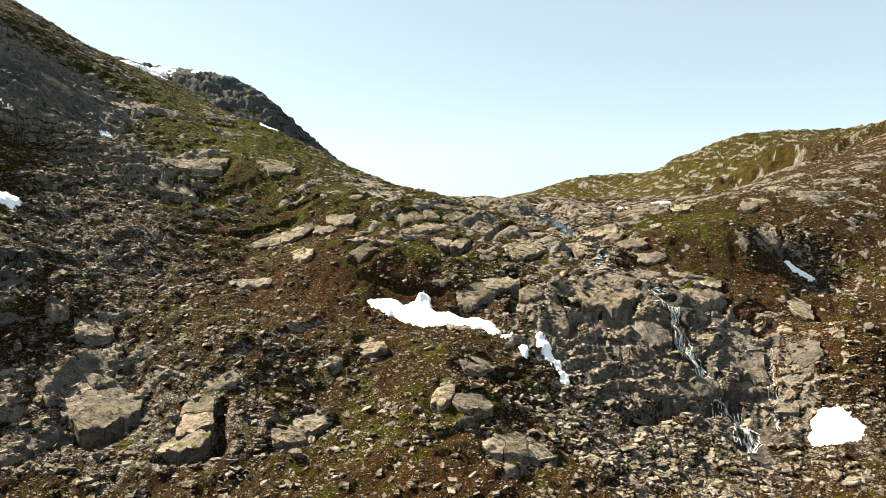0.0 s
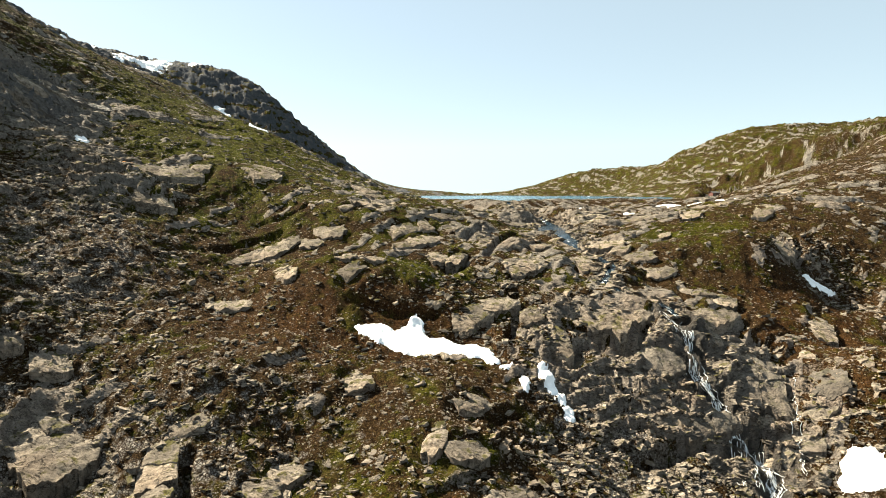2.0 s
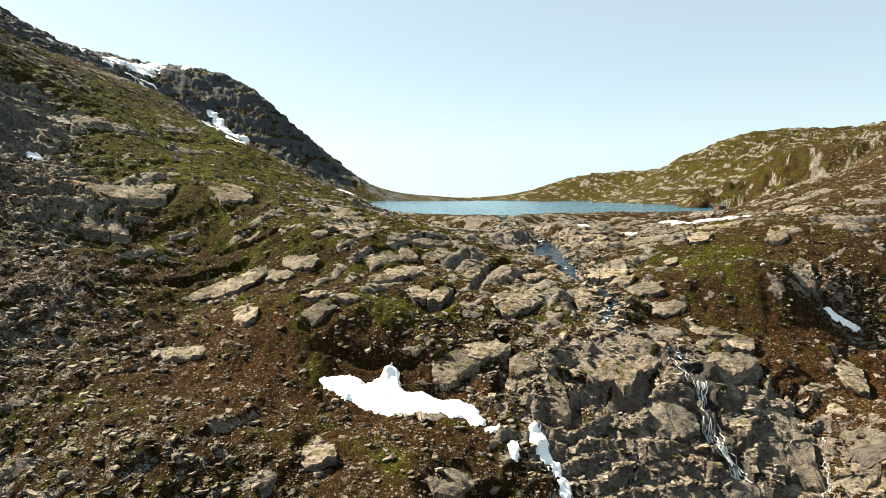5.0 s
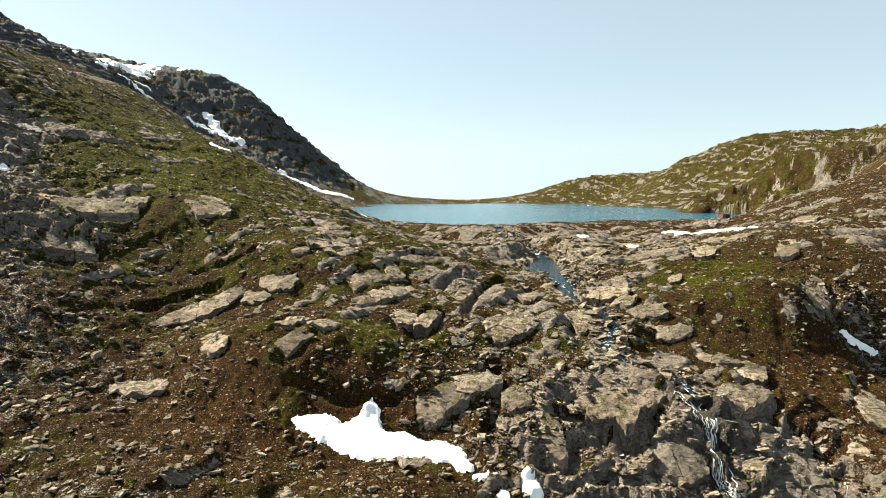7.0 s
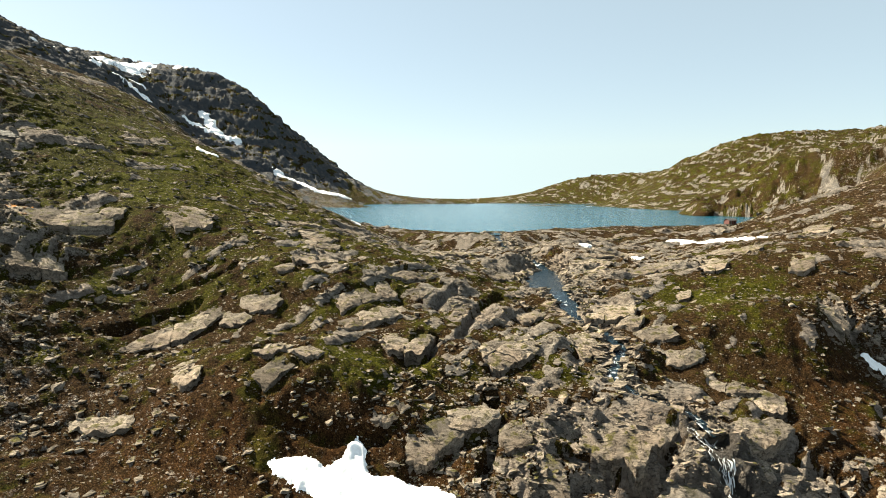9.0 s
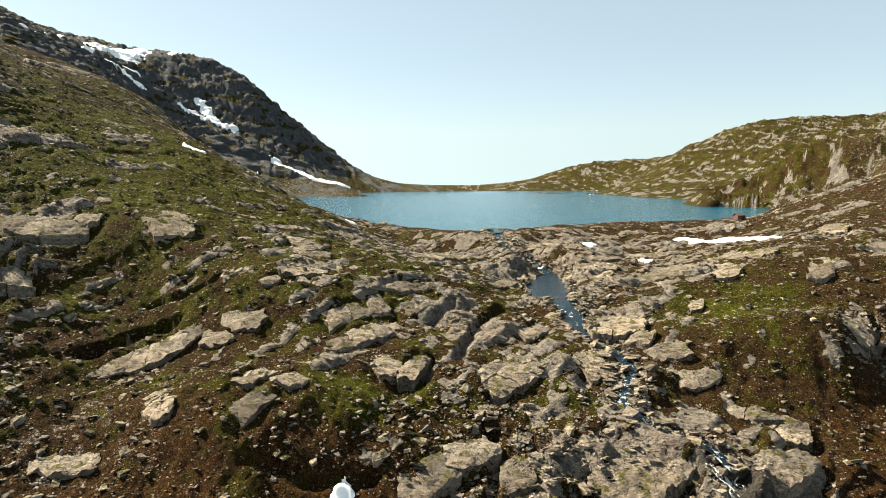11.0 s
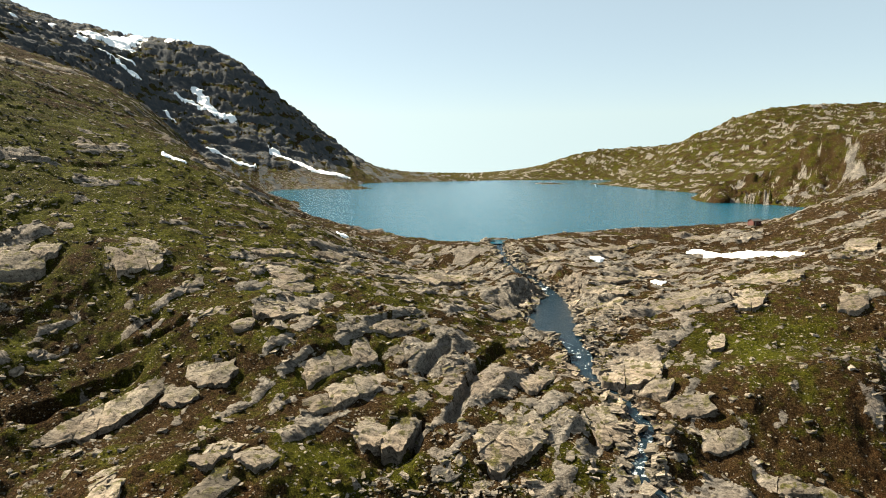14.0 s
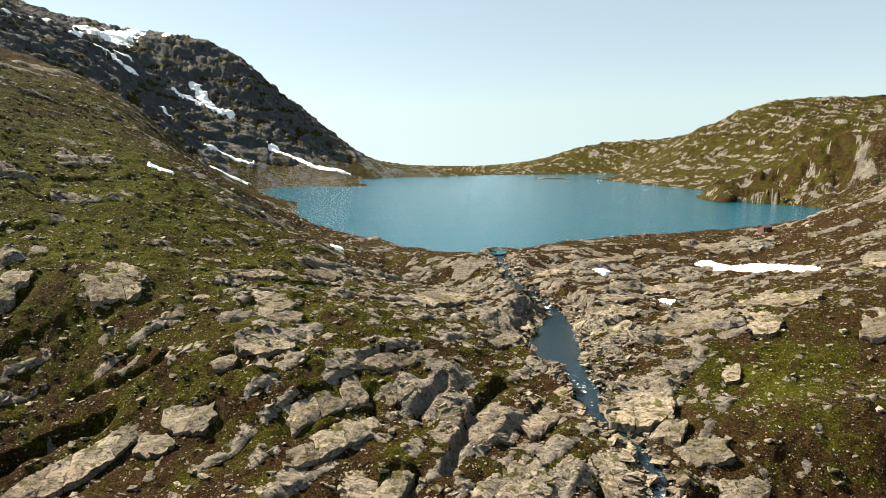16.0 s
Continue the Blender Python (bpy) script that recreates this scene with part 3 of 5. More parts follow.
def ground_material():
    m, n, l, out = material("mountain_ground")
    co = n.new("ShaderNodeTexCoord").outputs["Object"]
    rock_a, rubble_a, fresh_a, red_a, wet_a = [attribute(n, k) for k in ("rock", "rubble", "fresh", "red", "wet")]
    rock_c, fine, mid = rock_colour(n, l, co)
    rock_c = mixed(n, l, maths(n, l, "MULTIPLY", red_a, 0.3), rock_c, (0.22, 0.15, 0.115))
    joint = cracks(n, l, co, 0.4, 0.022)
    rock_c = mixed(n, l, joint, mixed(n, l, 0.75, rock_c, (0.035, 0.03, 0.025)), rock_c)
    # blue-dark tone: shade and haze of mountain and crags painted in, darker stone too
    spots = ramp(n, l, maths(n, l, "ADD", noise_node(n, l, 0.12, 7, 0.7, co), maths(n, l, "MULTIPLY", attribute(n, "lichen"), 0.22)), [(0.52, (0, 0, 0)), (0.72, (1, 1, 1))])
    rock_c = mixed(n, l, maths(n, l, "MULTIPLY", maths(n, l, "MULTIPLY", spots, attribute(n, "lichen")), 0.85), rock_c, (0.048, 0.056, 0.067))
    # heath and grass
    tuft, clump = noise_node(n, l, 5.0, 5, 0.7, co), noise_node(n, l, 0.16, 6, 0.65, co)
    green = ramp(n, l, tuft, [(0.34, (0.007, 0.0066, 0.0011)), (0.5, (0.032, 0.031, 0.004)), (0.64, (0.086, 0.080, 0.012))])
    brown = ramp(n, l, tuft, [(0.34, (0.006, 0.0035, 0.0015)), (0.5, (0.028, 0.016, 0.007)), (0.64, (0.084, 0.052, 0.024))])
    rust = ramp(n, l, tuft, [(0.34, (0.009, 0.004, 0.0016)), (0.5, (0.044, 0.020, 0.0075)), (0.64, (0.108, 0.053, 0.020))])
    lush = ramp(n, l, tuft, [(0.34, (0.014, 0.016, 0.002)), (0.64, (0.088, 0.088, 0.010))])
    lean = maths(n, l, "ADD", maths(n, l, "ADD", maths(n, l, "MULTIPLY", fresh_a, 0.8), maths(n, l, "MULTIPLY", maths(n, l, "SUBTRACT", noise_node(n, l, 0.7, 5, 0.6, co), 0.5), 1.8)), maths(n, l, "MULTIPLY", maths(n, l, "SUBTRACT", clump, 0.52), 3.6))
    veg = mixed(n, l, ramp(n, l, lean, [(0.15, (0, 0, 0)), (0.55, (1, 1, 1))]), brown, green)
    veg = mixed(n, l, ramp(n, l, maths(n, l, "ADD", maths(n, l, "SUBTRACT", maths(n, l, "MULTIPLY", red_a, 0.6), maths(n, l, "MULTIPLY", fresh_a, 0.4)), maths(n, l, "MULTIPLY", maths(n, l, "SUBTRACT", mid, 0.5), 2.0)), [(0.25, (0, 0, 0)), (0.7, (0.8, 0.8, 0.8))]), veg, rust)
    veg = mixed(n, l, ramp(n, l, maths(n, l, "ADD", noise_node(n, l, 0.09, 6, 0.65, co), maths(n, l, "MULTIPLY", fresh_a, 0.13)), [(0.58, (0, 0, 0)), (0.70, (0.8, 0.8, 0.8))]), veg, lush)
    patchy = noise_node(n, l, 1.5, 7, 0.75, co)
    veg = mixed(n, l, 1.0, veg, ramp(n, l, patchy, [(0.36, (0.35, 0.34, 0.32)), (0.5, (0.85, 0.84, 0.82)), (0.64, (1.35, 1.33, 1.28))]), "MULTIPLY")
    # rubble: small broken stones
    v = n.new("ShaderNodeTexVoronoi")
    v.inputs["Scale"].default_value = 2.3
    l.new(co, v.inputs["Vector"])
    vd = n.new("ShaderNodeTexVoronoi")
    vd.feature, vd.inputs["Scale"].default_value = "DISTANCE_TO_EDGE", 2.3
    l.new(co, vd.inputs["Vector"])
    gap = ramp(n, l, vd.outputs["Distance"], [(0.02, (0, 0, 0)), (0.2, (1, 1, 1))])
    stone = mixed(n, l, 0.75, rock_c, ramp(n, l, v.outputs["Color"], [(0.1, (0.10, 0.09, 0.08)), (0.9, (0.44, 0.40, 0.36))]))
    rub_c = mixed(n, l, gap, (0.026, 0.016, 0.010), stone)
    rub_share = maths(n, l, "ADD", rubble_a, maths(n, l, "MULTIPLY", maths(n, l, "SUBTRACT", mid, 0.5), 1.8))
    veg = mixed(n, l, ramp(n, l, rub_share, [(0.32, (0, 0, 0)), (0.55, (1, 1, 1))]), veg, rub_c)
    # pebbles sprinkled through the heath
    vp = n.new("ShaderNodeTexVoronoi")
    vp.inputs["Scale"].default_value = 1.1
    l.new(mixed(n, l, 0.5, co, noise_colour(n, l, co, 2.5), "ADD"), vp.inputs["Vector"])
    peb = ramp(n, l, vp.outputs["Distance"], [(0.13, (1, 1, 1)), (0.20, (0, 0, 0))])
    peb = mixed(n, l, 1.0, peb, ramp(n, l, vp.outputs["Color"], [(0.44, (0, 0, 0)), (0.48, (1, 1, 1))]), "MULTIPLY")
    vq = n.new("ShaderNodeTexVoronoi")
    vq.inputs["Scale"].default_value = 2.7
    l.new(mixed(n, l, 0.25, co, noise_colour(n, l, co, 4.0), "ADD"), vq.inputs["Vector"])
    grit = mixed(n, l, 1.0, ramp(n, l, vq.outputs["Distance"], [(0.16, (1, 1, 1)), (0.26, (0, 0, 0))]), ramp(n, l, maths(n, l, "ADD", vq.outputs["Color"], maths(n, l, "MULTIPLY", clump, 0.5)), [(0.97, (0, 0, 0)), (1.0, (1, 1, 1))]), "MULTIPLY")
    peb = mixed(n, l, 1.0, peb, grit, "LIGHTEN")
    veg = mixed(n, l, maths(n, l, "MULTIPLY", peb, 0.8), veg, mixed(n, l, 0.5, (0.34, 0.31, 0.27), rock_c))
    share = maths(n, l, "ADD", rock_a, maths(n, l, "MULTIPLY", maths(n, l, "SUBTRACT", fine, 0.5), 1.3))
    share = ramp(n, l, share, [(0.40, (0, 0, 0)), (0.60, (1, 1, 1))])
    colour = mixed(n, l, share, veg, rock_c)
    colour = mixed(n, l, maths(n, l, "MULTIPLY", wet_a, 0.8), colour, (0.018, 0.016, 0.014))
    l.new(colour, out.inputs["Base Color"])
    rough = n.new("ShaderNodeMapRange")
    l.new(wet_a, rough.inputs["Value"])
    rough.inputs["To Min"].default_value, rough.inputs["To Max"].default_value = 0.92, 0.45
    l.new(rough.outputs[0], out.inputs["Roughness"])
    spec = n.new("ShaderNodeMapRange")
    l.new(wet_a, spec.inputs["Value"])
    spec.inputs["To Min"].default_value, spec.inputs["To Max"].default_value = 0.02, 0.12
    l.new(spec.outputs[0], out.inputs["Specular IOR Level"])
    h = maths(n, l, "ADD", maths(n, l, "MULTIPLY", fine, 0.5), maths(n, l, "MULTIPLY", tuft, 0.35))
    h = maths(n, l, "ADD", h, maths(n, l, "MULTIPLY", joint, maths(n, l, "MULTIPLY", rock_a, 0.5)))
    h = maths(n, l, "ADD", h, maths(n, l, "MULTIPLY", gap, maths(n, l, "MULTIPLY", rubble_a, 0.5)))
    crag = maths(n, l, "MULTIPLY", attribute(n, "alpine"), 7.0)
    stretch = n.new("ShaderNodeMapping")
    stretch.inputs["Scale"].default_value = (1.0, 1.0, 1.8)
    l.new(co, stretch.inputs["Vector"])
    h = maths(n, l, "ADD", h, maths(n, l, "MULTIPLY", crag, noise_node(n, l, 0.10, 9, 0.68, stretch.outputs[0])))
    bumped(n, l, out, maths(n, l, "ADD", h, maths(n, l, "ADD", mid, maths(n, l, "ADD", maths(n, l, "MULTIPLY", peb, 0.3), maths(n, l, "MULTIPLY", patchy, 0.8)))), 1.0, 0.8)
    return m


def stone_material(name="weathered_gneiss", dark=0.0, crust=None):
    m, n, l, out = material(name)
    co = n.new("ShaderNodeTexCoord").outputs["Object"]
    c, fine, mid = rock_colour(n, l, co)
    joint = cracks(n, l, co, 0.35, 0.018)
    c = mixed(n, l, joint, mixed(n, l, 0.75, c, (0.03, 0.025, 0.02)), c)
    info = n.new("ShaderNodeObjectInfo").outputs["Random"]
    isle = n.new("ShaderNodeNewGeometry").outputs["Random Per Island"]
    c = mixed(n, l, 1.0, c, ramp(n, l, maths(n, l, "FRACT", maths(n, l, "ADD", info, isle)), [(0.0, (0.55, 0.53, 0.5)), (0.5, (0.95, 0.91, 0.86)), (1.0, (1.3, 1.24, 1.15))]), "MULTIPLY")
    # moss in the hollows of flat tops
    nz = n.new("ShaderNodeSeparateXYZ")
    l.new(n.new("ShaderNodeNewGeometry").outputs["Normal"], nz.inputs[0])
    moss = maths(n, l, "MULTIPLY", ramp(n, l, nz.outputs["Z"], [(0.7, (0, 0, 0)), (0.95, (1, 1, 1))]), ramp(n, l, noise_node(n, l, 0.5, 5, 0.6, co), [(0.53, (0, 0, 0)), (0.60, (1, 1, 1))]))
    c = mixed(n, l, maths(n, l, "MULTIPLY", moss, 0.9), c, ramp(n, l, noise_node(n, l, 4.0, 5, 0.7, co), [(0.36, (0.010, 0.008, 0.002)), (0.64, (0.085, 0.078, 0.016))]))
    if crust:
        c = mixed(n, l, ramp(n, l, noise_node(n, l, 0.22, 6, 0.65, co), [(0.46, (0, 0, 0)), (0.56, (0.9, 0.9, 0.9))]), c, crust)
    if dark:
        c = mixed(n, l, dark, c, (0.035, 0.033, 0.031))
    l.new(c, out.inputs["Base Color"])
    out.inputs["Roughness"].default_value, out.inputs["Specular IOR Level"].default_value = 0.9 - 0.4 * dark, 0.05 + 0.15 * dark
    bumped(n, l, out, maths(n, l, "ADD", maths(n, l, "ADD", fine, mid), maths(n, l, "MULTIPLY", joint, 0.5)), 1.0, 0.5)
    return m


def water_material(name, colour, ripple, height):
    m, n, l, out = material(name)
    co = n.new("ShaderNodeTexCoord").outputs["Object"]
    out.inputs["Base Color"].default_value = (*colour, 1)
    out.inputs["Roughness"].default_value, out.inputs["IOR"].default_value = 0.12, 1.33
    out.inputs["Specular IOR Level"].default_value = 0.35
    mapping = n.new("ShaderNodeMapping")
    mapping.inputs["Scale"].default_value = (0.55, 1.0, 1.0)
    l.new(co, mapping.inputs["Vector"])
    waves = maths(n, l, "ADD", noise_node(n, l, ripple, 5, 0.65, mapping.outputs[0]), noise_node(n, l, ripple * 0.12, 3, 0.5, mapping.outputs[0]))
    bumped(n, l, out, waves, 0.8, height)
    return m


def foam_material():
    m, n, l, out = material("white_water")
    co = n.new("ShaderNodeTexCoord").outputs["Object"]
    share = maths(n, l, "ADD", attribute(n, "foam"), maths(n, l, "MULTIPLY", maths(n, l, "SUBTRACT", noise_node(n, l, 0.9, 6, 0.7, co), 0.5), 2.4))
    f = ramp(n, l, share, [(0.5, (0, 0, 0)), (0.72, (1, 1, 1))])
    l.new(mixed(n, l, f, (0.005, 0.014, 0.022), (0.66, 0.69, 0.70)), out.inputs["Base Color"])
    out.inputs["Roughness"].default_value, out.inputs["Specular IOR Level"].default_value = 0.14, 0.35
    bumped(n, l, out, noise_node(n, l, 1.6, 5, 0.65, co), 0.9, 0.4)
    return m


def snow_material():
    m, n, l, out = material("old_snow")
    co = n.new("ShaderNodeTexCoord").outputs["Object"]
    l.new(ramp(n, l, noise_node(n, l, 0.8, 6, 0.65, co), [(0.3, (0.70, 0.70, 0.70)), (0.6, (0.86, 0.87, 0.88))]), out.inputs["Base Color"])
    out.inputs["Roughness"].default_value = 0.7
    bumped(n, l, out, noise_node(n, l, 1.2, 5, 0.6, co), 0.25, 0.12)
    return m


GROUND, STONE, SNOW, FOAM = ground_material(), stone_material(), snow_material(), foam_material()
WET_STONE = stone_material("wet_streaked_gneiss", 0.45)
# gneiss copy with the crags' shade in its colour, used on dark outcrops too
DARK_SHADED_STONE = stone_material("dark_lichened_gneiss", 0.68)
ORANGE_STONE = stone_material("orange_lichened_gneiss", 0.0, (0.26, 0.105, 0.02))
WATER = water_material("lake_water", (0.002, 0.052, 0.084), 0.4, 0.9)


def sheet(name, verts, faces, mat, attributes=(), smooth_shade=True):
    """A mesh object from arrays."""
    me = bpy.data.meshes.new(name)
    verts, faces = np.asarray(verts, np.float32), np.asarray(faces, np.int32)
    k = faces.shape[1]
    me.vertices.add(len(verts))
    me.vertices.foreach_set("co", verts.ravel())
    me.loops.add(faces.size)
    me.loops.foreach_set("vertex_index", faces.ravel())
    me.polygons.add(len(faces))
    me.polygons.foreach_set("loop_start", np.arange(0, faces.size, k, dtype=np.int32))
    me.polygons.foreach_set("use_smooth", np.full(len(faces), smooth_shade))
    for key, values in attributes:
        a = me.attributes.new(key, "FLOAT", "POINT")
        a.data.foreach_set("value", np.asarray(values, np.float32))
    me.update(calc_edges=True)
    me.materials.append(mat)
    return new(name, me)


def grid_faces(rows, cols):
    i = np.arange(rows * cols).reshape(rows, cols)
    return np.stack([i[:-1, :-1], i[:-1, 1:], i[1:, 1:], i[1:, :-1]], -1).reshape(-1, 4)


# ---- the ground: one sheet, finest where the flight passes ----
ys = [-400, -250, -150, -80, -50] + list(np.arange(-30, 70, 1.3)) + [70]
while ys[-1] < 4200:
    ys.append(ys[-1] + (0.38 if ys[-1] < 195 else 0.38 + (ys[-1] - 195) * (0.0045 if ys[-1] < 1260 else 0.03)))
us = np.linspace(-0.76, 0.76, 840)
YY = np.repeat(np.array(ys)[:, None], len(us), 1)
XX = us[None] * np.maximum(YY + 60, 130)
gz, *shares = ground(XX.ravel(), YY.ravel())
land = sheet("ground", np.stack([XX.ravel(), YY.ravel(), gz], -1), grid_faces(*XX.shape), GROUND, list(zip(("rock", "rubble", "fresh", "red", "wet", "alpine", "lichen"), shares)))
tagged(land, "rocky mountain ground with grass, heath and bare slabs", "ground", kind="structure")


LAND, YLINE = gz.reshape(XX.shape), np.array(ys)


def lay(x, y):
    """Height of the ground sheet."""
    x, y = np.asarray(x, float), np.asarray(y, float)
    r = np.interp(y, YLINE, np.arange(len(YLINE)))
    r0 = np.clip(r.astype(int), 0, len(YLINE) - 2)
    f = r - r0
    out = 0.0
    for row, w in ((r0, 1 - f), (r0 + 1, f)):
        c = np.clip((x / np.maximum(YLINE[row] + 60, 130) + 0.76) / 1.52 * (len(us) - 1), 0, len(us) - 1.001)
        c0 = c.astype(int)
        out = out + w * (LAND[row, c0] * (1 - c + c0) + LAND[row, c0 + 1] * (c - c0))
    return out


def height(x, y):
    return float(lay(np.array([x]), np.array([y]))[0])


# ---- lake ----
lx = np.linspace(-160, 232, 90)
start = np.interp(lx, [p[0] for p in SHORELINE], [p[1] for p in SHORELINE]) - 2.5
lt = np.linspace(0, 1, 60)[:, None]
LX, LY = np.repeat(lx[None], 60, 0), start[None] * (1 - lt) + 1010 * lt
lake = sheet("water", np.stack([LX.ravel(), LY.ravel(), 0 * LX.ravel()], -1), grid_faces(60, 90), WATER)
tagged(lake, "blue rippled mountain lake below bare slopes", "lake", kind="structure")


# ---- stream and fall ----
def ribbon(name, xyzw, mat, foam):
    """A strip of water along a course of (x, y, z, width)."""
    p = np.array(xyzw, float)
    s = np.r_[0, np.cumsum(np.hypot(np.diff(p[:, 0]), np.diff(p[:, 1])))]
    k = max(8, int(s[-1] / 0.6))
    q = np.stack([np.interp(np.linspace(0, s[-1], k), s, p[:, i]) for i in range(4)], -1)
    tx, ty = np.gradient(q[:, 0]), np.gradient(q[:, 1])
    ln = np.hypot(tx, ty) + 1e-6
    across = np.linspace(-0.5, 0.5, 7)
    wide = q[:, 3, None] + 0 * across
    X = q[:, 0, None] - (ty / ln)[:, None] * across * wide
    Y = q[:, 1, None] + (tx / ln)[:, None] * across * wide
    steep = np.abs(np.gradient(q[:, 2])) / np.maximum(ln, 0.05)
    Z = q[:, 2, None] + 0.06 * steep[:, None] * fbm(X * 1.3, Y * 1.3, 2, 203)
    fo = np.repeat(np.clip(steep * foam, 0, 0.72)[:, None], 7, 1)
    return sheet(name, np.stack([X.ravel(), Y.ravel(), Z.ravel()], -1), grid_faces(k, 7), mat, (("foam", fo.ravel()),))


stream = ribbon("stream", [(x, y, z, w + 2.0 if w > 5.5 else 0.8 * w) for x, y, z, w in STREAM], FOAM, 1.3)
tagged(stream, "clear mountain stream with a still pool and white rapids", "stream", kind="structure")


# ---- rocks ----
def cube_points(res):
    g = np.linspace(-1, 1, res + 1)
    a, b = np.meshgrid(g, g)
    a, b, o = a.ravel(), b.ravel(), np.ones(a.size)
    sides = [np.stack(v, -1) for v in ((o, a, b), (-o, b, a), (b, o, a), (a, -o, b), (a, b, o), (b, a, -o))]
    f = grid_faces(res + 1, res + 1)
    f = np.concatenate([f + k * (res + 1) ** 2 for k in range(6)])
    keys, first, inverse = np.unique(np.round(np.concatenate(sides) * res).astype(int), axis=0, return_index=True, return_inverse=True)
    return np.concatenate(sides)[first], inverse.reshape(-1)[f]


def rock_form(seed, res, size, cuts=9, rounding=0.35, rough=0.05, upright=0.55):
    """A broken block of rock: a rounded box with chipped planes, bedding grooves and roughness."""
    rng = np.random.RandomState(seed)
    p, f = cube_points(res)
    p = p * (1 - rounding) + p / np.linalg.norm(p, axis=1)[:, None] * rounding * 1.25
    p[:, 0] += 0.25 * p[:, 1] * rng.uniform(-1, 1)
    for _ in range(cuts):
        n = rng.normal(size=3) * (1, 1, upright)
        n /= np.linalg.norm(n)
        d = rng.uniform(0.55, 0.95)
        p -= np.maximum(0, p @ n - d)[:, None] * n
    p *= np.array(size) / 2
    big = max(size)
    bed = perlin(p[:, 2] * 7.0 / max(size[2], 0.3) + seed, (p[:, 0] + p[:, 1]) / (0.8 * big) + seed * 0.37, 5)
    p[:, :2] *= (1 + 0.10 * bed)[:, None]
    step = 0.16 * size[2]
    level = p[:, 2] + 0.6 * step * perlin(p[:, 0] / (0.35 * big) + seed, p[:, 1] / (0.35 * big), 8)
    p[:, 2] += np.where(p[:, 2] > 0, 0.75 * (np.round(level / step) * step - level), 0)
    for k, (scale, amp) in enumerate(((0.45, 1.6), (0.18, 0.7), (0.08, 0.3))):
        for axis in range(3):
            p[:, axis] += rough * amp * min(big, 6) * 0.5 * perlin(p[:, 0] / (scale * big) + seed + axis * 7.7 + p[:, 2] / (scale * big) * 0.7, p[:, 1] / (scale * big) - seed - p[:, 2] / (scale * big) * 0.6, seed % 97 + k)
    return p, f


